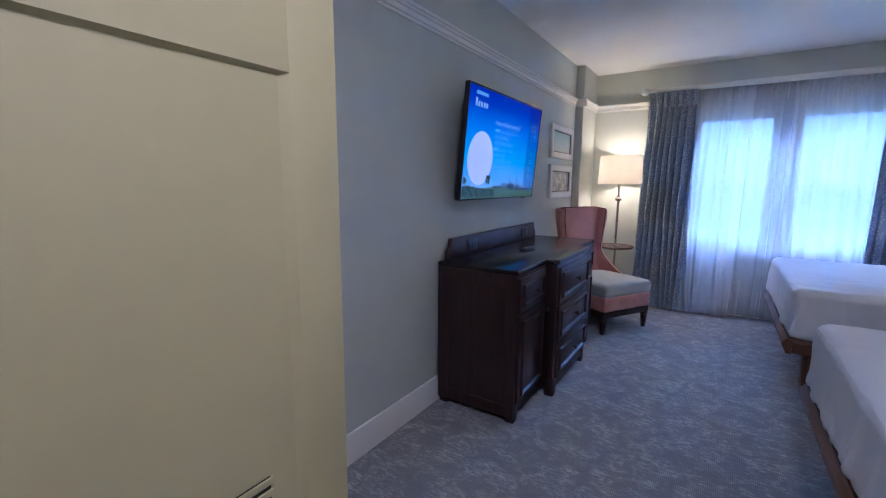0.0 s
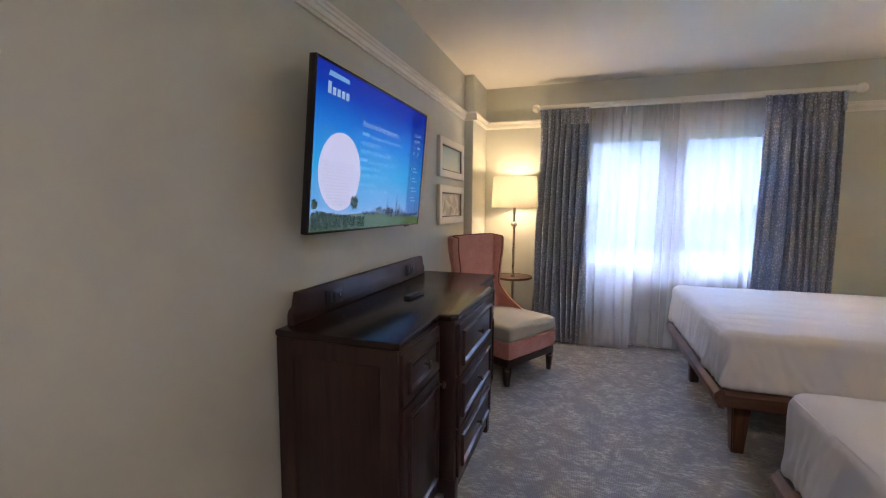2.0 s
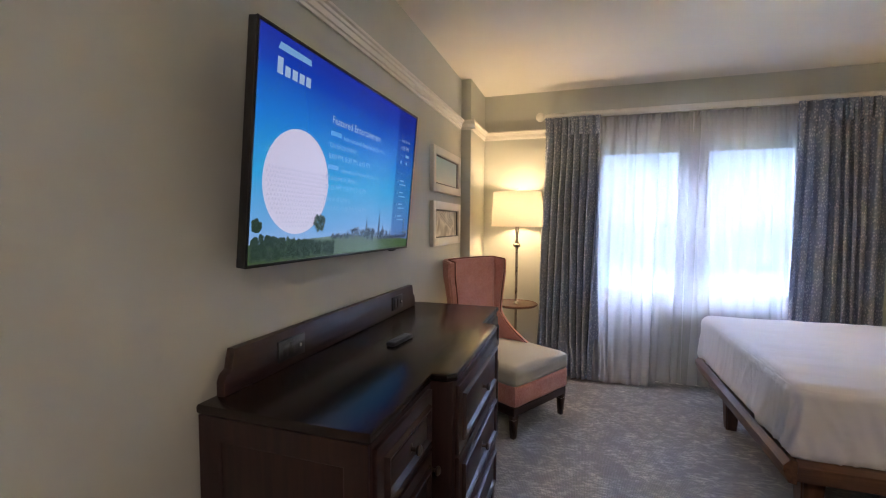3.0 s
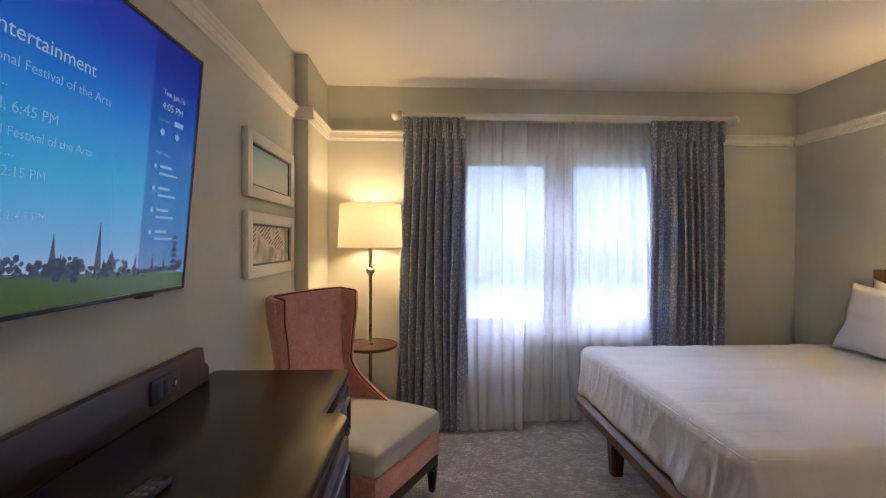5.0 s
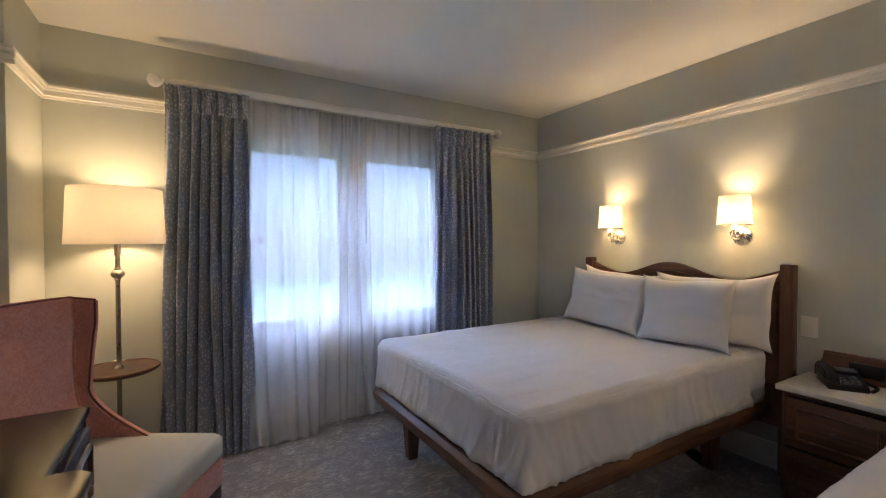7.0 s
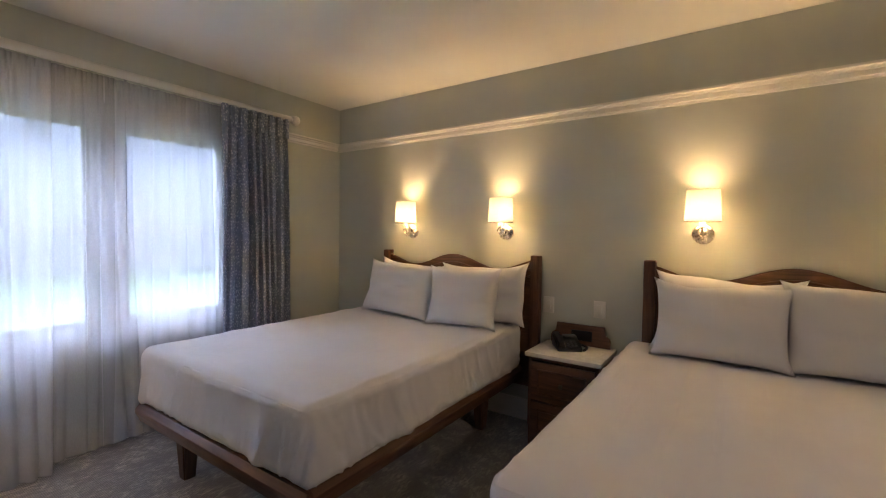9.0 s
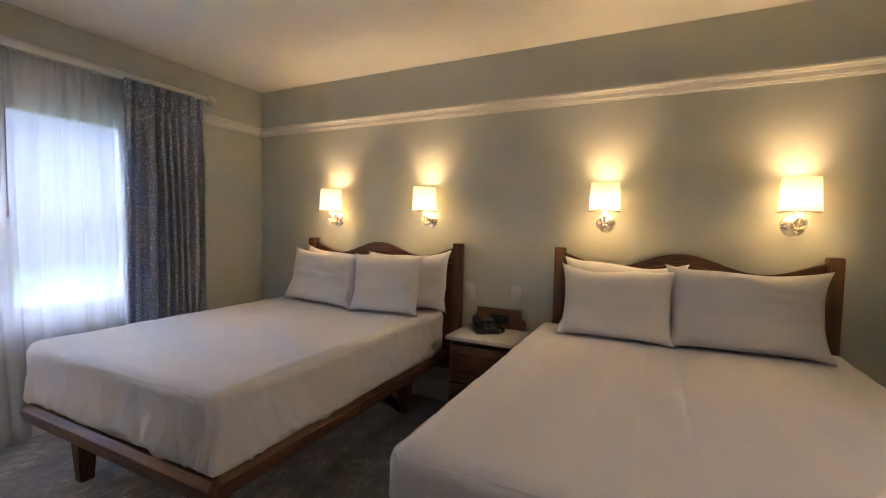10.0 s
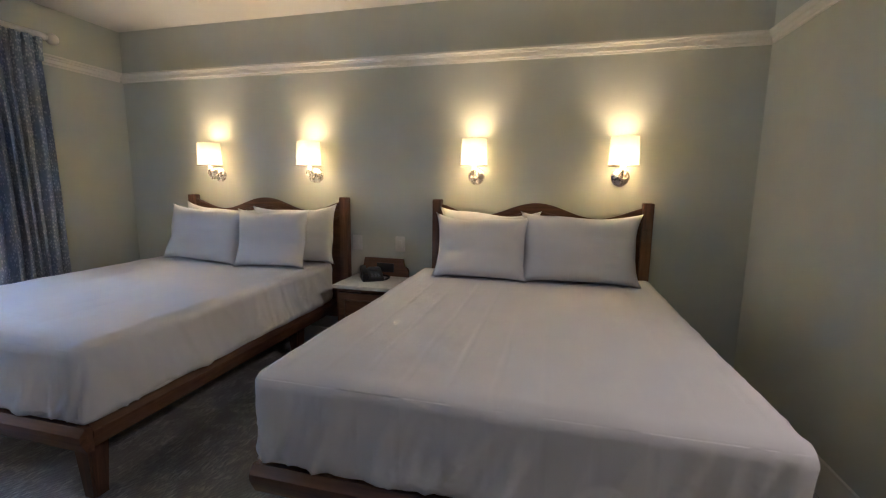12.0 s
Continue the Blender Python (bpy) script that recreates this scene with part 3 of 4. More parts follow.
    put(bm, tmp)
    done = finish(bm, "headboard", BEDWOOD)
    head.data = done
    bpy.data.meshes.remove(me)
    for drop in (0.062, 0.105):
        pts = []
        for s in ss:
            z = 1.268 - drop + 0.042 * math.cos(2 * math.pi * (s + (0.05 if drop > 0.1 else 0.0)) / 0.86)
            pts.append((1.034, off + s, z))
        part("bead", tube(bmesh.new(), pts, 0.0085, 8), BEDWOOD, head)
    for s in (-1, 1):
        part("post", boxed(1.015, 1.085, off + s * 0.765 - 0.037, off + s * 0.765 + 0.037, 0, 1.335, 0.008), BEDWOOD_V, head)
    return b


bed(3.685, 5.24, 4.37, 1.0, "walnut platform bed made up with white sheets by the window")
bed(1.218, 2.902, 2.03, 2.0, "walnut platform bed made up with white sheets beside the wall")


def pillow(m, w, h, t, seed, label):
    """A plump pillow in its case: width along x, height along z, front towards -y."""
    tmp = bmesh.new()
    nu, nv = 34, 26
    grid = {}
    for side in (-1, 1):
        for i in range(nu + 1):
            for j in range(nv + 1):
                u, v = 2 * i / nu - 1, 2 * j / nv - 1
                rim = i in (0, nu) or j in (0, nv)
                if rim and side == 1:
                    grid[side, i, j] = grid[-1, i, j]
                    continue
                ear = 0.026 * (u * v) ** 6
                x = w / 2 * u * (1 - 0.032 * (1 - v * v)) + math.copysign(ear, u)
                z = h / 2 * v * (1 - (0.055 if v > 0 else 0.005) * (1 - u * u)) + math.copysign(ear, v)
                d = t / 2 * ((1 - u ** 4) * (1 - v ** 4)) ** 0.50
                q = Vector((x * 6, z * 6, seed * 5 + side))
                d *= 1 + 0.13 * noise.noise(q * 0.6)
                crease = noise.noise(Vector((u * 2.2 + seed, v * 5 + u * v * 3, seed + side)))
                d += 0.008 * crease * (1 - 0.6 * (abs(u) + abs(v)) / 2)
                sag = 0.018 * noise.noise(Vector((u * 1.3 + seed, 0, seed))) * (v + 1) / 2
                y = side * d if not rim else 0.004 * noise.noise(q)
                if v < -0.2:
                    y -= 0.075 * (-v - 0.2)
                grid[side, i, j] = tmp.verts.new((x + 0.006 * noise.noise(q + Vector((3, 0, 0))), y, h / 2 + z + sag))
    for side in (-1, 1):
        for i in range(nu):
            for j in range(nv):
                vs = [grid[side, i, j], grid[side, i + 1, j], grid[side, i + 1, j + 1], grid[side, i, j + 1]]
                tmp.faces.new(vs if side == -1 else vs[::-1])
    low = min(v.co.z for v in tmp.verts)
    for v in tmp.verts:
        v.co.z -= low
    ob = new("pillow", finish(tmp, "pillow", CASE, 80))
    ob.matrix_basis = m
    return tagged(ob, label, "pillow", "white bed pillows")


PT = 0.785
PF = "plump white pillow leaning in front on the bed"
PB = "plump white pillow leaning against the walnut headboard"
pillow(pose(2.375, 4.72, PT, -6, 3, -90), 0.74, 0.420, 0.19, 1, PB)
pillow(pose(2.385, 3.99, PT, -5, -2, -90), 0.74, 0.430, 0.18, 2, PB)
pillow(pose(2.17, 4.70, PT, -8, 2, -94), 0.74, 0.420, 0.20, 3, PF)
pillow(pose(2.12, 4.02, PT, -8, -1, -86), 0.56, 0.420, 0.20, 4, PF)
pillow(pose(2.375, 2.38, PT, -5, 2, -90), 0.70, 0.440, 0.17, 5, PB)
pillow(pose(2.20, 2.395, PT, -8, 0, -91), 0.63, 0.410, 0.20, 6, PF)
pillow(pose(2.24, 1.73, PT, -7, 0, -89), 0.74, 0.440, 0.21, 7, PF)


# ---- nightstand and telephone ----
ns = thing("nightstand", pose(2.37, 3.252, 0), "walnut nightstand with a pale stone top", "nightstand")
bm = bmesh.new()
box(bm, -0.205, 0.20, -0.235, -0.217, 0.0, 0.66, 0.002)
box(bm, -0.205, 0.20, 0.217, 0.235, 0.0, 0.66, 0.002)
box(bm, 0.185, 0.20, -0.217, 0.217, 0.05, 0.66)
box(bm, -0.195, 0.185, -0.217, 0.217, 0.05, 0.07)
box(bm, -0.205, 0.185, -0.217, 0.217, 0.635, 0.66)
part("body", bm, BEDWOOD_V, ns)
for z0, z1 in ((0.36, 0.625), (0.08, 0.345)):
    bm = boxed(-0.222, -0.20, -0.212, 0.212, z0, z1, 0.004)
    drawer = part("drawer_front", bm, BEDWOOD, ns)
    part("moulding", mitred(bmesh.new(), -0.167, 0.167, z0 + 0.045, z1 - 0.045, [(0, 0.001), (0.001, -0.005), (0.006, -0.008), (0.014, 0.001)]), BEDWOOD, drawer,
         m=pose(-0.222, 0, 0, 0, 0, -90))
    part("knob", lathe(bmesh.new(), [(0, 0), (0.008, 0), (0.007, 0.012), (0.014, 0.018), (0.014, 0.024), (0, 0.028)], 16,
                       pose(-0.222, 0, (z0 + z1) / 2, 0, -90, 0)), BRONZE, drawer, "dark bronze knob")
part("stone_top", boxed(-0.24, 0.205, -0.255, 0.255, 0.66, 0.69, 0.005), STONE, ns, "pale speckled stone top")
gal = [(-0.215, 0.69), (-0.215, 0.745), (-0.205, 0.765), (-0.185, 0.775), (-0.178, 0.80), (-0.172, 0.84), (0.172, 0.84), (0.178, 0.80),
       (0.185, 0.775), (0.205, 0.765), (0.215, 0.745), (0.215, 0.69)]
gallery = part("gallery", prism(bmesh.new(), gal, "x", 0.165, 0.19, 0.003), BEDWOOD, ns, "shaped walnut upstand")
part("outlet_plate", boxed(0.158, 0.166, -0.09, 0.06, 0.725, 0.80, 0.003), BLACK, gallery)

tel = thing("telephone", pose(2.395, 3.30, 0.69, 0, 0, -58), "black desk telephone with a coiled cord on the nightstand", "telephone")
bm = prism(bmesh.new(), [(-0.10, 0), (0.10, 0), (0.10, 0.07), (0.07, 0.078), (-0.10, 0.025)], "x", -0.085, 0.085, 0.006)
part("base", bm, BLACK, tel)
bm = bmesh.new()
box(bm, -0.082, -0.035, -0.095, 0.115, 0.058, 0.082, 0.010, m=pose(0, 0, 0.0, 10, 0, 0))
box(bm, -0.084, -0.033, 0.065, 0.118, 0.042, 0.070, 0.008, m=pose(0, 0, 0.0, 10, 0, 0))
box(bm, -0.084, -0.033, -0.098, -0.05, 0.042, 0.070, 0.008, m=pose(0, 0, 0.0, 10, 0, 0))
part("handset", bm, BLACK, tel)
bm = bmesh.new()
for i in range(3):
    for j in range(4):
        box(bm, -0.012 + i * 0.026, 0.006 + i * 0.026, -0.075 + j * 0.026, -0.060 + j * 0.026, 0.045, 0.058, 0.002, m=pose(0, 0, 0.0, 14, 0, 0))
part("keypad", bm, GREYPL, tel)
part("display", boxed(-0.02, 0.07, 0.045, 0.085, 0.0625, 0.0705, 0.002, m=pose(0, 0, 0, 12, 0, 0)), GREYPL, tel)
pts = []
for i in range(180):
    t = i / 179
    x = 0.09 + 0.05 * math.sin(t * 3.1)
    pts.append((x + 0.007 * math.cos(i * 0.9), -0.10 + 0.20 * t, 0.010 + 0.007 * math.sin(i * 0.9)))
part("cord", tube(bmesh.new(), pts, 0.0022, 6), BLACK, tel)


# ---- switch plates ----
def switch_plate(y):
    s = thing("light_switch", pose(XE, y, 0.955, 0, 0, -90), "white rocker light switch plate on the sage wall", "light switch", "switch plates by the beds")
    part("plate", boxed(-0.043, 0.043, -0.007, 0, -0.063, 0.063, 0.003), WHITEPL, s)
    part("rocker", boxed(-0.017, 0.017, -0.012, -0.006, -0.034, 0.034, 0.002, m=pose(0, 0, 0, 4, 0, 0)), WHITEPL, s)


switch_plate(3.515)
switch_plate(3.129)


# ---- wall sconces ----
def sconce():
    s = thing("wall_sconce", pose(XE, 4.868, 0, 0, 0, -90), "lit nickel wall sconce with an ivory drum shade", "wall lamp", "sconces over the beds")
    bm = lathe(bmesh.new(), [(0, 0), (0.064, 0), (0.066, 0.006), (0.060, 0.016), (0.040, 0.022), (0.018, 0.026), (0.014, 0.034), (0, 0.036)], 36, pose(0, 0, 1.515, 90, 0, 0))
    part("backplate", bm, NICKEL, s)
    bm = tube(bmesh.new(), [(0, -0.02, 1.505), (0, -0.05, 1.487), (0, -0.085, 1.478), (0, -0.112, 1.492), (0, -0.12, 1.52), (0, -0.12, 1.575)], 0.0075, 10)
    part("arm", bm, NICKEL, s)
    part("ring", tube(bmesh.new(), ring(0.034, (0.0, -0.078, 1.522), 32, "yz"), 0.0055, 10, True), NICKEL, s)
    part("ring", tube(bmesh.new(), ring(0.030, (0.006, -0.12, 1.528), 32, "xz"), 0.0055, 10, True), NICKEL, s)
    part("socket", lathe(bmesh.new(), [(0, 1.56), (0.016, 1.56), (0.018, 1.575), (0.015, 1.625), (0, 1.627)], 20, pose(0, -0.12, 0)), WHITEPL, s)
    bm = lathe(bmesh.new(), [(0, 1.472), (0.010, 1.475), (0.012, 1.484), (0.006, 1.494), (0, 1.496)], 16, pose(0, -0.098, -0.006))
    part("finial", bm, NICKEL, s)
    sh = bmesh.new()
    n = 48
    prof = [(0.1005, 1.590), (0.0985, 1.590), (0.0885, 1.785), (0.0905, 1.785)]
    tmp = bmesh.new()
    rs = [[tmp.verts.new((r * math.cos(2 * math.pi * i / n), r * math.sin(2 * math.pi * i / n), z)) for i in range(n)] for r, z in prof]
    for a, b in zip(rs, rs[1:] + rs[:1]):
        for i in range(n):
            tmp.faces.new((a[i], a[(i + 1) % n], b[(i + 1) % n], b[i]))
    bmesh.ops.recalc_face_normals(tmp, faces=tmp.faces[:])
    put(sh, tmp, pose(0, -0.12, 0))
    shade = part("shade", sh, SHADE, s, "ivory linen drum shade")
    part("diffuser", lathe(bmesh.new(), [(0.019, 1.597), (0.0975, 1.597), (0.0975, 1.600), (0.019, 1.600)], 40, pose(0, -0.12, 0)), DIFFUSER, shade, "milky under-diffuser")
    for z, r in ((1.591, 0.1002), (1.784, 0.0900)):
        part("rim", tube(bmesh.new(), ring(r, (0, -0.12, z), 48, "xy"), 0.0022, 6, True), BRONZE if z < 1.6 else SHADE, shade)
    return s


first = sconce()
SY = (4.868, 3.886, 2.500, 1.457)
for y in SY[1:]:
    copy_thing(first, pose(XE, y, 0, 0, 0, -90))
for y in SY:
    bulb((XE - 0.12, y, 1.640), SCONCE_WATTS, 0.065)


# ---- curtain rod, drapes, sheers ----
rod = thing("curtain_rod", pose(0.53, 5.74, 2.527), "white wooden curtain rod with ball finials", "curtain rod")
part("rod", lathe(bmesh.new(), [(0, -1.325), (0.028, -1.325), (0.028, 1.325), (0, 1.325)], 24, pose(0, 0, 0, 0, 90, 0)), TRIM, rod)
for s in (-1, 1):
    prof = [(0, 0), (0.026, 0), (0.030, 0.008), (0.018, 0.014), (0.018, 0.022)]
    prof += [(0.043 * math.sin(a), 0.060 - 0.043 * math.cos(a)) for a in [0.45 + (math.pi - 0.45) * i / 12 for i in range(13)]]
    part("finial", lathe(bmesh.new(), prof, 24, pose(s * 1.325, 0, 0, 0, 90 * s, 0)), TRIM, rod)
for x in (-1.29, 1.29):
    bm = bmesh.new()
    box(bm, x - 0.018, x + 0.018, 0.02, 0.16, -0.012, 0.012, 0.003)
    box(bm, x - 0.025, x + 0.025, 0.145, 0.16, -0.05, 0.05, 0.003)
    part("bracket", bm, TRIM, rod)


def hanging(name, top, bottom, y, z0, z1, folds, depth, seed, material, label, category, thick, wander=0.5, nx=260, nz=36, gather=0.10, hem=None, sharp=False, y_low=None):
    """Cloth that hangs in folds. top, bottom: where it begins and ends across the window; hem: its lower edge along the width."""
    tmp = bmesh.new()
    rows = []
    for j in range(nz + 1):
        g = j / nz
        row = []
        for i in range(nx + 1):
            u = i / nx
            low = z0 if hem is None else hem(u)
            z = z1 + (low - z1) * g
            x = (top[0] + (top[1] - top[0]) * u) * (1 - g) + (bottom[0] + (bottom[1] - bottom[0]) * u) * g
            drift = wander * noise.noise(Vector((u * 3.1 + seed, g * 0.9, seed))) * (0.25 + g)
            ph = 2 * math.pi * (folds * u + drift)
            amp = depth * (0.45 + 0.75 * min(1, g / 0.3)) * (0.75 + 0.5 * noise.noise(Vector((u * folds * 0.9, g * 1.2, seed + 9))))
            dy = amp * (math.sin(ph) + 0.22 * math.sin(2 * ph + 1.3 + seed)) if not sharp else -amp * (2 * abs(math.sin(ph / 2)) ** 0.8 - 1)
            if g < gather:
                dy += 0.006 * math.sin(ph * 3) * (1 - g / gather)
            dx = 0.35 * amp * math.cos(ph)
            row.append(tmp.verts.new((x + dx, y + dy + (0 if y_low is None else (y_low - y) * g), z)))
        rows.append(row)
    for a, b in zip(rows, rows[1:]):
        for i in range(nx):
            tmp.faces.new((a[i], b[i], b[i + 1], a[i + 1]))
    ob = new(name, finish(tmp, name, material, 170))
    if thick:
        mod = ob.modifiers.new("thickness", "SOLIDIFY")
        mod.thickness = thick
    return tagged(ob, label, category, "curtains at the windows")


dl = hanging("drape", (-0.80, -0.31), (-0.87, -0.285), 5.70, 0.02, 2.50, 7.5, 0.050, 1.7, DRAPE, "blue-grey printed drape gathered beside the floor lamp", "curtain", 0.003, 1.1, 340, sharp=True)
drr = hanging("drape", (1.20, 1.79), (1.19, 1.835), 5.70, 0.02, 2.50, 8.5, 0.048, 4.2, DRAPE, "blue-grey printed drape gathered beside the bed", "curtain", 0.003, 1.1, 340, sharp=True)


for own, x0, x1 in ((dl, -0.785, -0.325), (drr, 1.215, 1.775)):
    n = round((x1 - x0) / 0.075)
    for k in range(n + 1):
        x = x0 + (x1 - x0) * k / n + rnd.uniform(-0.006, 0.006)
        bm = bmesh.new()
        for d in (-0.011, 0.0, 0.011):
            tube(bm, [(x + d * 1.4, 5.672, 2.497), (x + d, 5.662, 2.45), (x + d * 0.5, 5.663, 2.405), (x + d * 1.2, 5.672, 2.33)], 0.0075, 8)
        part("pinch_pleat", bm, DRAPE, own)


SH_L = "white sheer curtain hanging over the window"
hanging("sheer_curtain", (-0.38, 0.20), (-0.36, 0.155), 5.775, 0.012, 2.50, 6, 0.020, 6.1, SHEER2, "white sheer curtain trailing on the carpet by the drape", "curtain", 0, 0.8, 200, 30, y_low=5.69)
hanging("sheer_curtain", (0.08, 0.53), (0.10, 0.50), 5.790, 0.03, 2.50, 5, 0.015, 3.4, SHEER, SH_L, "curtain", 0, 0.8, 160, 30)
hanging("sheer_curtain", (0.42, 1.34), (0.44, 1.36), 5.800, 0.03, 2.50, 9, 0.020, 8.6, SHEER2, SH_L, "curtain", 0, 0.8, 260, 30)
WANDPL = plain("pale grey plastic", (0.38, 0.38, 0.38), 0.4)
for x in (0.585, 1.245):
    bm = tube(bmesh.new(), [(0, 0, 2.50), (0, 0, 1.50)], 0.004, 8)
    lathe(bm, [(0, 1.47), (0.007, 1.475), (0.006, 1.51), (0, 1.515)], 10)
    lathe(bm, [(0, 2.485), (0.008, 2.487), (0.008, 2.51), (0, 2.515)], 10)
    ob = new("curtain_wand", finish(bm, "curtain_wand", WANDPL))
    ob.matrix_basis = pose(x, 5.775, 0)
    tagged(ob, "thin grey draw wand hanging from the curtain rod", "curtain wand", "curtain wands")


# ---- floor lamp with its table ----
fl = thing("floor_lamp", pose(-1.045, 5.61, 0), "lit floor lamp with ivory drum shade and round wooden tray", "floor lamp")
part("base", lathe(bmesh.new(), [(0, 0), (0.15, 0), (0.15, 0.012), (0.135, 0.022), (0.05, 0.032), (0.02, 0.045), (0, 0.045)], 40), POLE, fl)
part("pole", lathe(bmesh.new(), [(0, 0.04), (0.0125, 0.04), (0.0125, 1.60), (0, 1.60)], 20), POLE, fl)
prof = [(0.014, 1.255), (0.020, 1.258), (0.016, 1.266)] + [(0.036 * math.sin(a) ** 0.9 if 0 < a < math.pi else 0.012, 1.292 - 0.027 * math.cos(a)) for a in [0.3 + 2.5 * i / 10 for i in range(11)]]
prof += [(0.016, 1.319), (0.020, 1.326), (0.014, 1.330)]
part("ball", lathe(bmesh.new(), prof, 28), POLE, fl, "polished pewter ball")
part("collar", lathe(bmesh.new(), [(0, 1.40), (0.016, 1.40), (0.017, 1.41), (0.016, 1.56), (0, 1.56)], 20), POLE, fl)
tray = part("tray", lathe(bmesh.new(), [(0, 0.700), (0.190, 0.700), (0.208, 0.712), (0.210, 0.722), (0.204, 0.728), (0.198, 0.722), (0, 0.722)], 56), TABLEWOOD, fl, "round wooden tray table")
part("flange", lathe(bmesh.new(), [(0.0128, 0.721), (0.028, 0.721), (0.024, 0.734), (0.0128, 0.748)], 24), NICKEL, tray)
tmp = bmesh.new()
n = 72
rs = [[tmp.verts.new((r * math.cos(2 * math.pi * i / n), r * math.sin(2 * math.pi * i / n), z)) for i in range(n)]
      for r, z in ((0.247, 1.472), (0.2445, 1.472), (0.2285, 1.800), (0.231, 1.800))]
for a, b in zip(rs, rs[1:] + rs[:1]):
    for i in range(n):
        tmp.faces.new((a[i], a[(i + 1) % n], b[(i + 1) % n], b[i]))
bmesh.ops.recalc_face_normals(tmp, faces=tmp.faces[:])
shade = part("shade", tmp, SHADE, fl, "ivory linen drum shade")
bm = bmesh.new()
for k in range(3):
    a = 2 * math.pi * k / 3
    tube(bm, [(0, 0, 1.785), (0.228 * math.cos(a), 0.228 * math.sin(a), 1.785)], 0.0025, 6)
tube(bm, [(0, 0, 1.60), (0, 0, 1.81)], 0.004, 8)
lathe(bm, [(0, 1.805), (0.010, 1.808), (0.006, 1.82), (0.010, 1.828), (0, 1.836)], 14)
part("finial", bm, NICKEL, shade)
for k in (0, 1):
    bulb((-1.045 + (0.06 if k else -0.06), 5.61, 1.655), LAMP_WATTS / 2)


# ---- armless wing chair ----
ch = thing("slipper_chair", pose(-1.0, 4.785, 0, 0, 0, 60), "coral patterned wingback slipper chair with a grey-green seat", "chair")
SX0, SX1 = -0.335, 0.335


def soft(tmp_args, r, cuts, bulge=0.0, seed=0.0):
    x0, x1, y0, y1, z0, z1 = tmp_args

    def f(p, n):
        u = 2 * (p.x - x0) / (x1 - x0) - 1
        v = 2 * (p.y - y0) / (y1 - y0) - 1
        return bulge * max(0, n.z) * (1 - u * u) * (1 - v * v) + 0.003 * noise.noise(p * 6 + Vector((seed, 0, 0)))
    return rounded_block(x0, x1, y0, y1, z0, z1, r, cuts, f)


part("seat_cushion", soft((SX0, SX1, -0.365, 0.30, 0.365, 0.50), 0.045, 22, 0.022, 1), SEATCLOTH, ch, "grey-green upholstered seat")
part("seat_band", soft((SX0 + 0.004, SX1 - 0.004, -0.36, 0.31, 0.225, 0.385), 0.03, 14, 0, 2), CORAL, ch, "coral patterned seat band")
part("rail", boxed(SX0 + 0.012, SX1 - 0.012, -0.345, 0.31, 0.165, 0.225, 0.006), DARKWOOD, ch)
for x in (-0.295, 0.295):
    for y, tilt in ((-0.318, 0), (0.26, 0.04)):
        tmp = bmesh.new()
        rs = [[tmp.verts.new((x + a * k, y + c * k + tilt * (1 - z / 0.17), z)) for a, c in ((-1, -1), (1, -1), (1, 1), (-1, 1))] for z, k in ((0, 0.015), (0.17, 0.026))]
        tmp.faces.new(rs[0][::-1])
        tmp.faces.new(rs[1])
        for i in range(4):
            tmp.faces.new((rs[0][i], rs[0][(i + 1) % 4], rs[1][(i + 1) % 4], rs[1][i]))
        leg = part("leg", tmp, DARKWOOD_V, ch)
        if y < 0:
            part("ferrule", boxed(x - 0.024, x + 0.024, y - 0.024, y + 0.024, 0.135, 0.142, 0.001), NICKEL, leg)
# back: one shell curved round the sitter, with wings that sweep down into the seat
tmp = bmesh.new()
NU, NZ = 30, 30


def shell(u, g, inner):
    """u from -1 to 1 across back and wings, g from 0 at the seat to 1 at the top."""
    z = 0.40 + 0.795 * g
    a = abs(u)
    reach = 0.09 + 0.055 * max(0, (g - 0.45) / 0.55) ** 0.8 + 0.42 * max(0, 1 - g / 0.44) ** 1.6
    half = 0.315 - 0.035 * math.sin(math.pi * min(1, max(0, (g - 0.1) / 0.75)))
    back = 0.325 + 0.085 * g
    k = min(1, max(0, (a - 0.40) / 0.60))
    turn = k * k * (1.6 - 0.6 * k)
    x = math.copysign((half + 0.03 * k) * math.sin(min(1, a / 0.80) * math.pi / 2) ** 0.9, u)
    y = back - reach * turn
    if inner:
        w = min(1, max(0, (a - 0.35) / 0.45))
        w = w * w * (3 - 2 * w)
        x -= math.copysign(0.05 * w, u)
        y -= 0.075 * (1 - w) + 0.012 * w
    top = 0.022 * (1 - (u * u)) if g > 0.97 else 0
    return Vector((x - 0.03, y, z + top))


grid = {}
for lay in (0, 1):
    for i in range(NU + 1):
        for j in range(NZ + 1):
            grid[lay, i, j] = tmp.verts.new(shell(2 * i / NU - 1, j / NZ, lay))
for i in range(NU):
    for j in range(NZ):
        for lay in (0, 1):
            vs = [grid[lay, i, j], grid[lay, i + 1, j], grid[lay, i + 1, j + 1], grid[lay, i, j + 1]]
            tmp.faces.new(vs if lay else vs[::-1])
for i in range(NU):
    tmp.faces.new((grid[0, i, 0], grid[0, i + 1, 0], grid[1, i + 1, 0], grid[1, i, 0]))
    tmp.faces.new((grid[0, i, NZ], grid[1, i, NZ], grid[1, i + 1, NZ], grid[0, i + 1, NZ]))
for j in range(NZ):
    tmp.faces.new((grid[0, 0, j], grid[1, 0, j], grid[1, 0, j + 1], grid[0, 0, j + 1]))
    tmp.faces.new((grid[0, NU, j], grid[0, NU, j + 1], grid[1, NU, j + 1], grid[1, NU, j]))
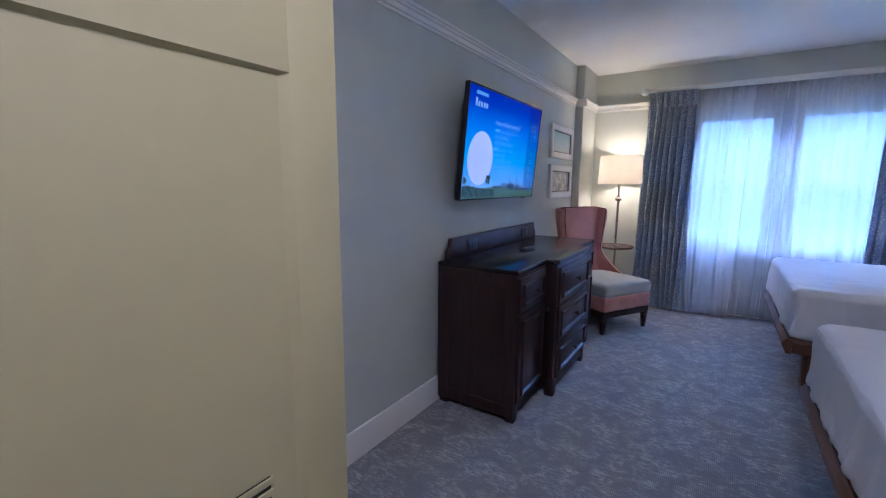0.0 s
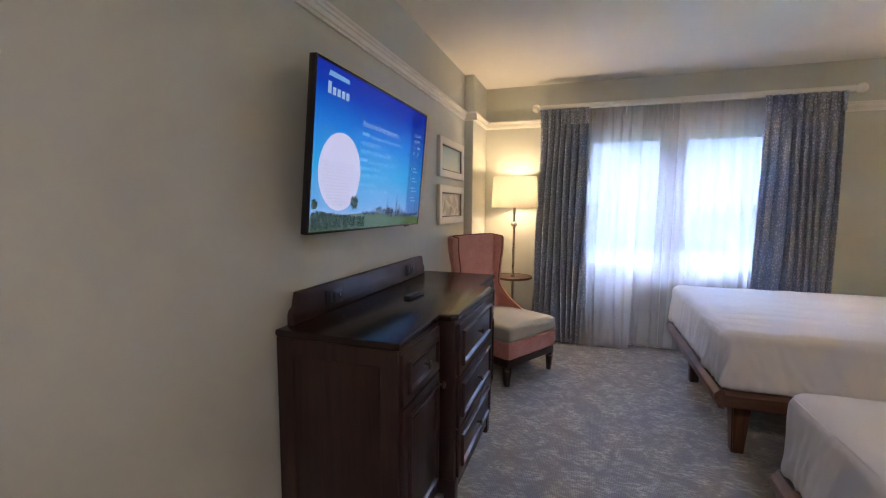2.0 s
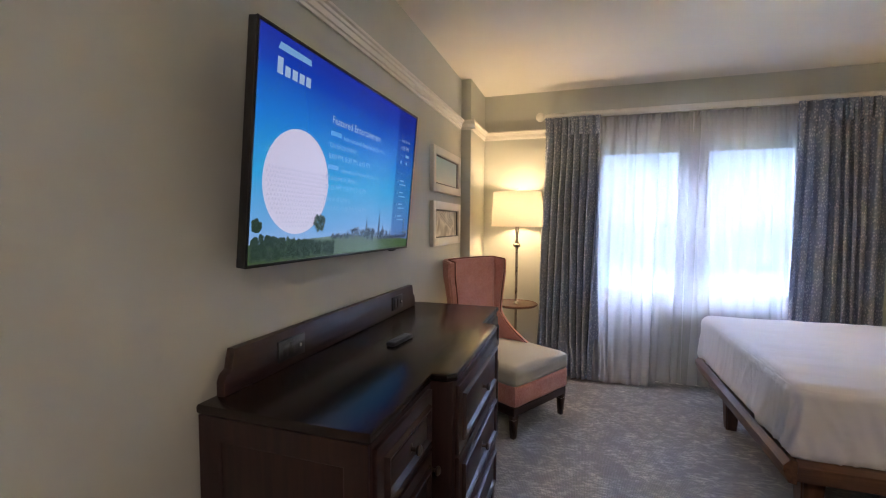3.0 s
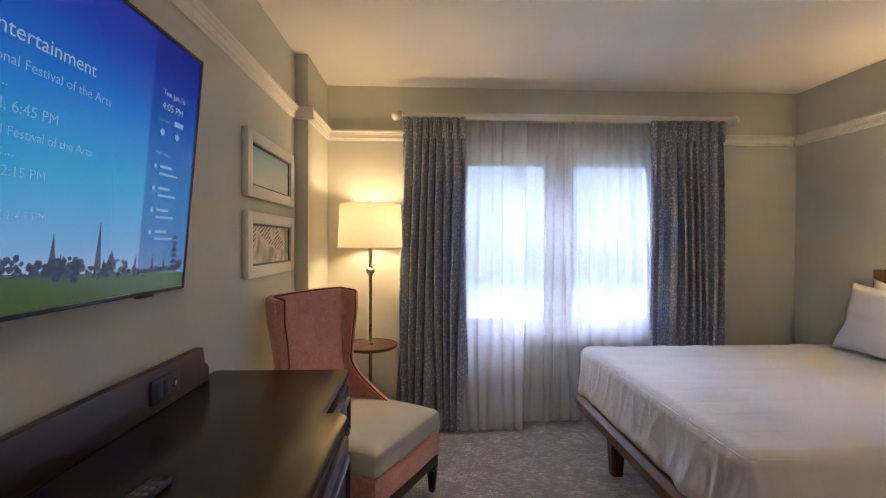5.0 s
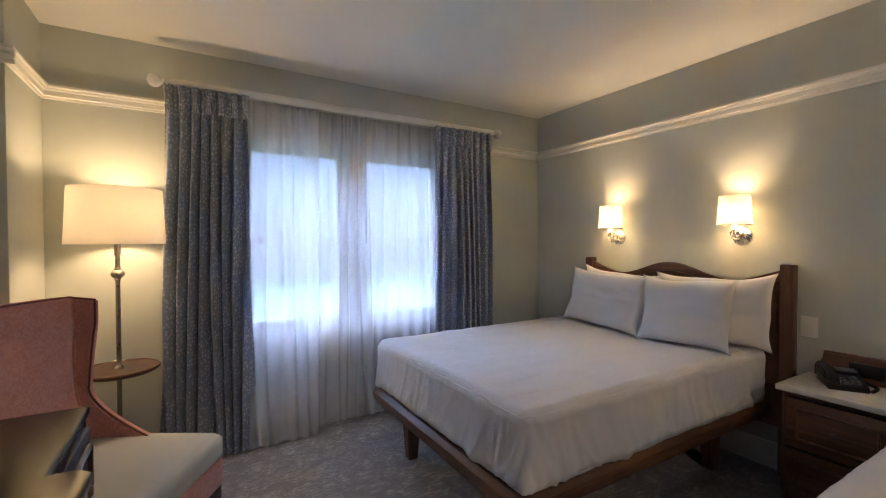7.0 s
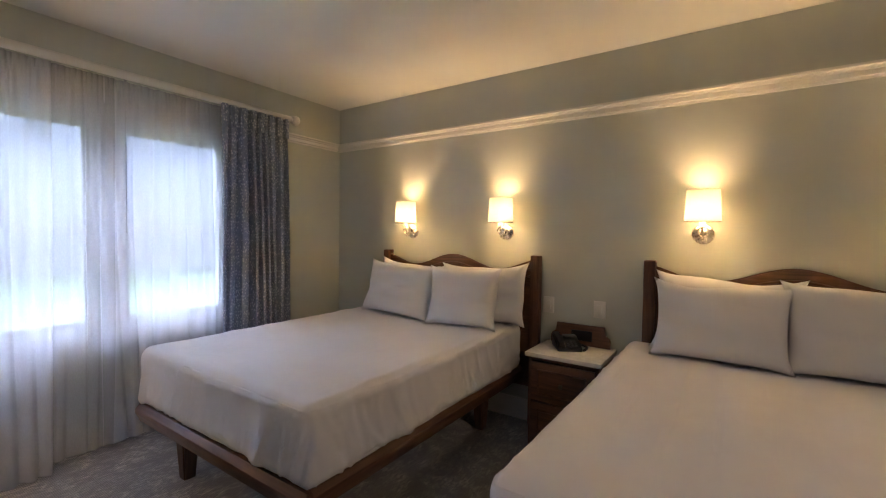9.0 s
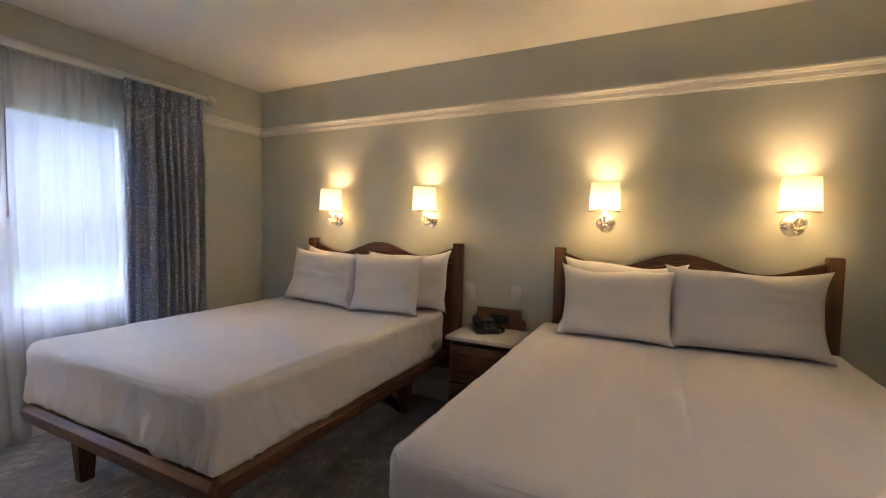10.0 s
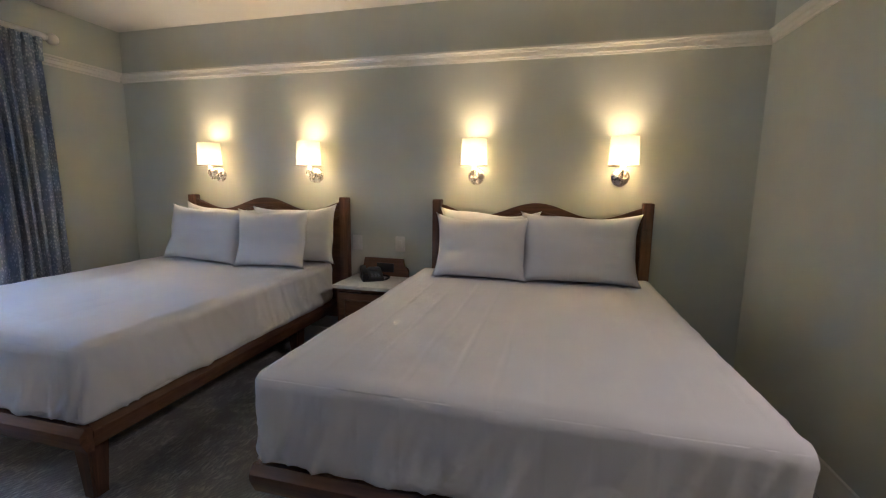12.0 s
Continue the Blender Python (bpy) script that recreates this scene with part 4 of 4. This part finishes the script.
bmesh.ops.recalc_face_normals(tmp, faces=tmp.faces[:])
edges = [e for e in tmp.edges if e.calc_face_angle(0) > 1.0]
bmesh.ops.bevel(tmp, geom=edges, offset=0.010, segments=2, affect="EDGES")
back = part("backrest", tmp, CORAL, ch, "coral patterned velvet back with wings")
pts = [shell(-1, j / 40, 1) for j in range(41)] + [shell(-1 + 2 * i / 40, 1.0, 1) for i in range(1, 40)] + [shell(1, 1 - j / 40, 1) for j in range(41)]
pts = [p + Vector((0, -0.004, 0.002)) for p in pts]
part("piping", tube(bmesh.new(), pts, 0.0045, 8), PIPING, back, "dark contrast piping")


# ---- dresser ----
dr = thing("dresser", pose(XW + 0.02, 3.265, 0, 0, 0, 90), "espresso brown breakfront dresser with panelled drawers", "dresser")
HW, BW, DY, BY, TZ = 0.87, 0.395, -0.565, -0.649, 0.97
bm = bmesh.new()
box(bm, -HW + 0.012, HW - 0.012, DY + 0.012, 0, 0.05, TZ - 0.03, 0.003)
box(bm, -BW + 0.006, BW - 0.006, BY + 0.012, DY + 0.02, 0.05, TZ - 0.03, 0.003)
part("body", bm, DARKWOOD_V, dr)
# stepped top with a rounded edge
outline = [(-HW, 0), (-HW, DY), (-BW - 0.01, DY), (-BW - 0.01, BY + 0.03), (-BW + 0.02, BY), (BW - 0.02, BY), (BW + 0.01, BY + 0.03), (BW + 0.01, DY), (HW, DY), (HW, 0)]
bm = prism(bmesh.new(), outline, "z", TZ - 0.032, TZ, 0.009)
part("top", bm, DARKTOP, dr, "polished espresso top")
# feet and plinth
foot = [(-HW + 0.01, DY + 0.01), (HW - 0.07, DY + 0.01), (-HW + 0.01, -0.07), (HW - 0.07, -0.07)]
for x, y in foot:
    part("foot", boxed(x, x + 0.06, y, y + 0.06, 0, 0.13, 0.005), DARKWOOD_V, dr)
for x in (-BW + 0.004, BW - 0.064):
    part("foot", boxed(x, x + 0.06, BY + 0.004, BY + 0.064, 0, 0.13, 0.005), DARKWOOD_V, dr)
# panelled ends: a moulded frame round a sunk field
for s in (-1, 1):
    side = part("side_panel", mitred(bmesh.new(), DY + 0.01, -0.002, 0.035, TZ - 0.034,
                                     [(0, 0.004), (0, -0.008), (0.066, -0.008), (0.074, -0.004), (0.080, 0.004)]), DARKWOOD_V, dr)
    side.matrix_basis = pose(-HW + 0.012, 0, 0, 0, 0, -90) @ Matrix.Diagonal((-1, 1, 1, 1)) if s < 0 else pose(HW - 0.012, 0, 0, 0, 0, 90)


def front_panel(x0, x1, z0, z1, y, name, knobs):
    """A drawer or door front: slab with a bevelled rim, a raised moulding and a proud middle field."""
    wood_of = DARKWOOD if name == "drawer_front" else DARKWOOD_V
    fr = part(name, boxed(x0, x1, y - 0.018, y, z0, z1, 0.005), wood_of, dr)
    w = 0.040
    part("moulding", mitred(bmesh.new(), x0 + w, x1 - w, z0 + w, z1 - w,
                            [(0, y - 0.0172), (0.001, y - 0.026), (0.006, y - 0.033), (0.013, y - 0.032), (0.019, y - 0.024), (0.024, y - 0.0172)]), wood_of, fr)
    part("field", boxed(x0 + w + 0.030, x1 - w - 0.030, y - 0.023, y - 0.017, z0 + w + 0.030, z1 - w - 0.030, 0.002), wood_of, fr)
    for kx, kz in knobs:
        part("knob", lathe(bmesh.new(), [(0, 0), (0.018, 0), (0.018, 0.003), (0.007, 0.006), (0.006, 0.020), (0.015, 0.026), (0.017, 0.032), (0.012, 0.038), (0, 0.040)], 18,
                           pose(kx, y - 0.020, kz, 90, 0, 0)), BRONZE, fr, "dark bronze knob")


for z0, z1 in ((0.655, 0.915), (0.385, 0.645), (0.125, 0.375)):
    front_panel(-BW + 0.04, BW - 0.04, z0, z1, BY + 0.014, "drawer_front", [(0.0, (z0 + z1) / 2)])
for s in (-1, 1):
    x0, x1 = (-HW + 0.03, -BW - 0.015) if s < 0 else (BW + 0.015, HW - 0.03)
    front_panel(x0, x1, 0.70, 0.915, DY + 0.014, "drawer_front", [((x0 + x1) / 2, 0.8075)])
    front_panel(x0, x1, 0.125, 0.69, DY + 0.014, "cabinet_door", [(x1 - 0.035 if s < 0 else x0 + 0.035, 0.64)])
# upstand with shaped ends and two outlet plates
up = [(-0.81, TZ), (-0.81, TZ + 0.045), (-0.80, TZ + 0.065), (-0.78, TZ + 0.078), (-0.775, TZ + 0.105), (-0.765, TZ + 0.138), (0.695, TZ + 0.138), (0.705, TZ + 0.105),
      (0.71, TZ + 0.078), (0.73, TZ + 0.065), (0.74, TZ + 0.045), (0.74, TZ)]
upstand = part("upstand", prism(bmesh.new(), up, "y", -0.045, -0.012, 0.004), DARKWOOD, dr, "shaped espresso upstand")
for x in (-0.50, 0.455):
    plate = part("outlet_plate", boxed(x - 0.075, x + 0.075, -0.052, -0.044, TZ + 0.030, TZ + 0.108, 0.003), BLACK, upstand)
    bm = bmesh.new()
    for k in (-0.04, 0.0):
        box(bm, x + k - 0.014, x + k + 0.014, -0.054, -0.051, TZ + 0.045, TZ + 0.093, 0.001)
    box(bm, x + 0.034, x + 0.056, -0.054, -0.051, TZ + 0.058, TZ + 0.078, 0.001)
    part("socket", bm, BLACK, plate)
    part("charge_port", boxed(x + 0.040, x + 0.050, -0.056, -0.053, TZ + 0.062, TZ + 0.074, 0.001), WHITEPL, plate)

rc = thing("remote_control", pose(-1.213, 3.19, TZ, 0, 0, -5), "black television remote control lying on the dresser", "remote control")
part("body", boxed(-0.022, 0.022, -0.088, 0.088, 0, 0.018, 0.006), BLACK, rc)
bm = bmesh.new()
for i in range(3):
    for j in range(7):
        box(bm, -0.018 + i * 0.014, -0.009 + i * 0.014, -0.078 + j * 0.021, -0.066 + j * 0.021, 0.017, 0.020, 0.001)
part("buttons", bm, GREYPL, rc)


# ---- pictures ----
def make_sea():
    m, _, b = blank("sea print")
    sep = m.node_tree.nodes.new("ShaderNodeSeparateXYZ")
    link(m, coords(m), sep.inputs[0])
    wob = noise_tex(m, coords(m, (2, 1, 9)), 4, 5)
    mr = node(m, "ShaderNodeMapRange")
    mr.inputs["From Min"].default_value, mr.inputs["From Max"].default_value = -0.13, 0.13
    link(m, sep.outputs[2], mr.inputs[0])
    f = mix(m, 0.12, mr.outputs[0], wob)
    col = ramp(m, f, [(0.0, (0.62, 0.58, 0.49)), (0.10, (0.66, 0.66, 0.60)), (0.14, (0.50, 0.49, 0.44)), (0.2, (0.55, 0.64, 0.60)), (0.6, (0.36, 0.55, 0.58)), (1.0, (0.20, 0.40, 0.47))])
    link(m, col, b.inputs["Base Color"])
    b.inputs["Roughness"].default_value = 0.35
    return m


def make_sand():
    m, _, b = blank("sand ripple print")
    v = coords(m, (1, 1, 1), (0, radians(28), 0))
    wv = node(m, "ShaderNodeTexWave", Scale=14.0, Distortion=3.0)
    wv.bands_direction = "Z"
    wv.inputs["Detail"].default_value = 2
    wv.inputs["Detail Scale"].default_value = 0.8
    link(m, v, wv.inputs["Vector"])
    area = noise_tex(m, coords(m), 5.5, 2, 0.4, 0.6)
    rip = ramp(m, wv.outputs["Fac"], [(0.35, (0.22, 0.20, 0.17)), (0.6, (0.66, 0.62, 0.54))])
    col = mix(m, ramp(m, area, [(0.46, (0, 0, 0)), (0.50, (1, 1, 1))]), rip, ramp(m, area, [(0.5, (0.70, 0.66, 0.57)), (0.62, (0.30, 0.27, 0.21))]))
    link(m, col, b.inputs["Base Color"])
    b.inputs["Roughness"].default_value = 0.35
    return m


def picture(zc, h, art, label):
    p = thing("framed_picture", pose(XW, 4.825, zc, 0, 0, 90), label, "picture", "pictures over the chair")
    bm = frame_bars(bmesh.new(), -0.37, 0.37, -0.032, -0.002, -h / 2, h / 2, 0.062, 0.004)
    part("frame", bm, TRIM, p, "wide white painted frame")
    bm = frame_bars(bmesh.new(), -0.31, 0.31, -0.020, -0.006, -h / 2 + 0.060, h / 2 - 0.060, 0.012, 0.001)
    part("inner_lip", bm, GREYPL, p, "narrow grey inner lip")
    part("print", boxed(-0.30, 0.30, -0.012, -0.004, -h / 2 + 0.055, h / 2 - 0.055), art, p)


picture(1.912, 0.345, make_sea(), "white-framed print of a pale beach under a teal sky")
picture(1.496, 0.345, make_sand(), "white-framed print of rippled sand in beige and grey")


# ---- television ----
tv = thing("television", pose(-1.382, 3.105, 1.725, 5.2, 0, 90), "wall-mounted flat television showing a blue information screen", "television")
TW, TH = 1.243, 0.735
part("body", boxed(-TW / 2, TW / 2, -0.004, 0.026, -TH / 2, TH / 2, 0.004), BLACK, tv)
part("back_box", boxed(-0.42, 0.42, 0.024, 0.06, -0.26, 0.20, 0.012), BLACK, tv)
part("bezel", frame_bars(bmesh.new(), -TW / 2, TW / 2, -0.009, -0.003, -TH / 2, TH / 2, 0.010, 0.001), BLACK, tv)
part("mount", boxed(-0.20, 0.20, 0.055, 0.125, -0.12, 0.16, 0.004, m=pose(0, 0, 0, -5.2, 0, 0)), BLACK, tv)
part("sensor_bar", boxed(0.40, 0.47, -0.008, 0.004, -TH / 2 - 0.008, -TH / 2 + 0.002, 0.002), BLACK, tv)
SW, SH = TW - 0.020, TH - 0.022


def make_screen():
    """The screen's light: a blue to cyan sky that pales towards the horizon, with a darker column at the side."""
    m, _, b = blank("screen light")
    v = coords(m)
    sep = m.node_tree.nodes.new("ShaderNodeSeparateXYZ")
    link(m, v, sep.inputs[0])
    mr = node(m, "ShaderNodeMapRange")
    mr.inputs["From Min"].default_value, mr.inputs["From Max"].default_value = -SH / 2, SH / 2
    link(m, sep.outputs[2], mr.inputs[0])
    soft = noise_tex(m, coords(m, (1, 1, 2)), 1.6, 2)
    f = mix(m, 0.14, mr.outputs[0], soft)
    col = ramp(m, f, [(0.08, (0.56, 0.72, 0.90)), (0.22, (0.20, 0.56, 0.90)), (0.42, (0.01, 0.50, 0.84)), (0.62, (0.005, 0.26, 0.78)), (0.82, (0.006, 0.07, 0.52)), (0.95, (0.015, 0.035, 0.38))])
    side = node(m, "ShaderNodeMapRange")
    side.inputs["From Min"].default_value, side.inputs["From Max"].default_value = 0.388, 0.394
    link(m, sep.outputs[0], side.inputs[0])
    shade = mix(m, side.outputs[0], (1, 1, 1), (0.42, 0.52, 0.68))
    col = mix(m, 1.0, col, shade, "MULTIPLY")
    b.inputs["Base Color"].default_value = (0.01, 0.01, 0.01, 1)
    b.inputs["Roughness"].default_value = 0.18
    b.inputs["Specular IOR Level"].default_value = 0.15
    link(m, col, b.inputs["Emission Color"])
    b.inputs["Emission Strength"].default_value = SCREEN
    return m


SCREEN = 0.063
screen = part("screen", boxed(-SW / 2, SW / 2, -0.006, -0.003, -SH / 2, SH / 2), make_screen(), tv, "glowing blue information screen")
LETTER = glow("screen lettering", (0.50, 0.78, 1.0), SCREEN * 0.78)
LETTER2 = glow("screen small lettering", (0.26, 0.64, 0.96), SCREEN * 0.80)
BALLM = glow("screen pale globe", (0.80, 0.84, 0.92), SCREEN * 0.95)
BALLD = glow("screen globe joints", (0.62, 0.66, 0.78), SCREEN * 0.95)
GRASS = glow("screen grass", (0.11, 0.26, 0.05), SCREEN * 0.50)
NAMEBAR = glow("screen name bars", (0.10, 0.48, 0.92), SCREEN * 0.95)
BUSH = glow("screen trees", (0.035, 0.085, 0.045), SCREEN * 0.7)
TOWER = glow("screen far trees", (0.06, 0.10, 0.16), SCREEN * 0.7)


def flat(name, polys, material, y, label=""):
    """Flat shapes shown on the screen, in screen metres from its middle."""
    tmp = bmesh.new()
    for poly in polys:
        tmp.faces.new([tmp.verts.new((x, y, z)) for x, z in poly])
    bmesh.ops.triangulate(tmp, faces=tmp.faces[:])
    return part(name, tmp, material, screen, label)


def disc(cx, cz, r, n=48):
    return [(cx + r * math.cos(2 * math.pi * i / n), cz - r * math.sin(2 * math.pi * i / n)) for i in range(n)]


def words(text, x, z, size, material, y=-0.0086):
    cu = bpy.data.curves.new("lettering", "FONT")
    cu.body, cu.size, cu.align_x = text, size, "LEFT"
    tmp = bpy.data.objects.new("lettering", cu)
    me = bpy.data.meshes.new_from_object(tmp)
    bpy.data.objects.remove(tmp)
    me.transform(pose(x, y, z, 90, 0, 0))
    me.materials.clear()
    me.materials.append(material)
    ob = new("lettering", me)
    ob.parent = screen
    return ob


L, B = -SW / 2, -SH / 2
flat("grass_shape", [[(L, B), (-L, B), (-L, B + 0.042), (0.45, B + 0.052), (0.2, B + 0.066), (-0.03, B + 0.080), (-0.2, B + 0.075), (L, B + 0.06)]], GRASS, -0.0064)
flat("globe_shape", [disc(L + 0.222, B + 0.268, 0.178)], BALLM, -0.0066, "white globe on the screen")
tri = []
for row in range(15):
    for k in range(26):
        x, z = L + 0.035 + k * 0.0155 + (row % 2) * 0.0078, B + 0.10 + row * 0.0145
        if (x - L - 0.222) ** 2 + (z - B - 0.268) ** 2 < 0.165 ** 2:
            tri.append([(x, z), (x + 0.011, z), (x + 0.0055, z + 0.010)])
flat("globe_joints", tri, BALLD, -0.0068)
clumps = []
for i in range(420):
    x = L + 0.01 + rnd.random() * 0.46
    z = B + 0.012 + rnd.random() * 0.075 * (1.0 - 0.5 * (x - L) / 0.5)
    clumps.append([(x + (0.004 + 0.010 * rnd.random()) * math.cos(a), z + (0.004 + 0.010 * rnd.random()) * math.sin(a)) for a in [-2 * math.pi * q / 7 for q in range(7)]])
flat("hedge_shape", clumps, BUSH, -0.0070)
for cx, cz, s in ((L + 0.36, B + 0.13, 0.035), (L + 0.03, B + 0.12, 0.02)):
    clumps = []
    for i in range(60):
        a, d = rnd.random() * 6.28, s * math.sqrt(rnd.random())
        x, z = cx + d * math.cos(a), cz + d * math.sin(a) * 0.9
        clumps.append([(x + 0.007 * math.cos(t), z + 0.007 * math.sin(t)) for t in [-2 * math.pi * q / 6 for q in range(6)]])
    flat("tree_shape", clumps, BUSH, -0.0072)
far = []


def leafy(cx, cz, r, n=7):
    return [(cx + r * rnd.uniform(0.6, 1.1) * math.cos(t), cz + r * rnd.uniform(0.6, 1.1) * math.sin(t)) for t in [-2 * math.pi * q / n for q in range(n)]]


for i in range(300):
    x = rnd.uniform(-0.16, 0.595)
    tall = 0.012 + 0.030 * max(0, math.sin(x * 21 + 1.2)) ** 2 + 0.022 * max(0, math.sin(x * 9)) ** 2
    far.append(leafy(x, B + 0.050 + (0.02 if x < 0.2 else 0.004) + tall * rnd.random() ** 1.3, rnd.uniform(0.004, 0.010)))
for i in range(9):
    x = rnd.uniform(-0.12, 0.58)
    h = rnd.uniform(0.03, 0.055)
    far.append([(x - 0.006, B + 0.06), (x - 0.004, B + 0.06 + h * 0.6), (x, B + 0.065 + h), (x + 0.004, B + 0.06 + h * 0.6), (x + 0.006, B + 0.06)])
for x, h, w in ((0.122, 0.090, 0.012), (0.247, 0.120, 0.011), (0.29, 0.05, 0.02)):
    far.append([(x - w, B + 0.07), (x - w * 0.25, B + 0.07 + h * 0.55), (x, B + 0.07 + h), (x + w * 0.25, B + 0.07 + h * 0.55), (x + w, B + 0.07)])
for i in range(30):
    a, d = rnd.random() * 6.28, math.sqrt(rnd.random())
    x, z = 0.16 + 0.055 * d * math.cos(a), B + 0.075 + 0.025 * d * math.sin(a)
    far.append([(x + 0.010 * math.cos(t), z + 0.010 * math.sin(t)) for t in [-2 * math.pi * q / 6 for q in range(6)]])
for k in range(5):
    z = B + 0.075 + k * 0.018
    far.append([(0.551 - 0.020 + k * 0.003, z), (0.551 - 0.008, z + 0.012), (0.551 + 0.008, z + 0.012), (0.551 + 0.020 - k * 0.003, z)])
flat("skyline_shape", far, TOWER, -0.0067)
# a logo and title as plain bars
flat("logo_bar", [[(-0.53, 0.308), (-0.36, 0.308), (-0.365, 0.328), (-0.52, 0.331)]], LETTER2, -0.0086)
flat("title_bars", [[(-0.53 + k * 0.036, 0.235), (-0.504 + k * 0.036, 0.235), (-0.504 + k * 0.036, 0.268 + (0.018 if k == 0 else 0)), (-0.53 + k * 0.036, 0.268 + (0.018 if k == 0 else 0))] for k in range(5)], LETTER, -0.0086)


def line(text, x, z, width, material):
    """Words set to a given width."""
    ob = words(text, 0, 0, 0.03, material, 0)
    k = width / max(v.co.x for v in ob.data.vertices)
    ob.data.transform(pose(x, -0.0086, z) @ Matrix.Diagonal((k, 1, k, 1)))
    return ob


TX = -0.215
line("Featured Entertainment", TX, 0.152, 0.409, LETTER)
flat("name_bar", [[(TX - 0.004, 0.107), (TX + 0.072, 0.107), (TX + 0.072, 0.125), (TX - 0.004, 0.125)]], NAMEBAR, -0.0086)
line("International Festival of the Arts", TX + 0.088, 0.103, 0.372, LETTER2)
line("ON BROADWAY...", TX - 0.006, 0.062, 0.219, LETTER2)
line("8:00 PM, 5:30 PM, 6:45 PM", TX - 0.008, 0.020, 0.330, LETTER2)
flat("name_bar", [[(TX - 0.012, -0.020), (TX + 0.064, -0.020), (TX + 0.064, -0.002), (TX - 0.012, -0.002)]], NAMEBAR, -0.0086)
line("International Festival of the Arts", TX + 0.080, -0.024, 0.335, LETTER2)
line("Musicians in Showc...", TX - 0.016, -0.060, 0.251, LETTER2)
line("11:25 AM, 1:25 PM, 2:15 PM", TX - 0.018, -0.097, 0.321, LETTER2)
line("Voices of Liberty", TX - 0.020, -0.141, 0.191, LETTER2)
line("11:15 AM, 12:00 PM, 12:45 PM", TX - 0.022, -0.178, 0.335, LETTER2)
RX = 0.425
line("Tue, Jan 16", RX + 0.008, 0.200, 0.105, LETTER)
line("4:05 PM", RX + 0.008, 0.160, 0.098, LETTER)
line("Current", RX, 0.125, 0.045, LETTER2)
line("Park Hours", RX - 0.004, 0.030, 0.075, LETTER2)
bars = [disc(RX + 0.018, 0.095, 0.010, 16), disc(RX + 0.088, 0.095, 0.010, 16), [(RX + 0.07, 0.125), (RX + 0.115, 0.125), (RX + 0.115, 0.140), (RX + 0.07, 0.140)]]
for k in range(4):
    z = -0.015 - k * 0.062
    bars.append(disc(RX, z + 0.012, 0.007, 12))
    bars.append([(RX + 0.02, z + 0.010), (RX + 0.075, z + 0.010), (RX + 0.075, z + 0.018), (RX + 0.02, z + 0.018)])
    bars.append([(RX + 0.02, z - 0.010), (RX + 0.105, z - 0.010), (RX + 0.105, z - 0.003), (RX + 0.02, z - 0.003)])
for poly in bars:
    flat("notice_bar", [poly], LETTER2, -0.0086)
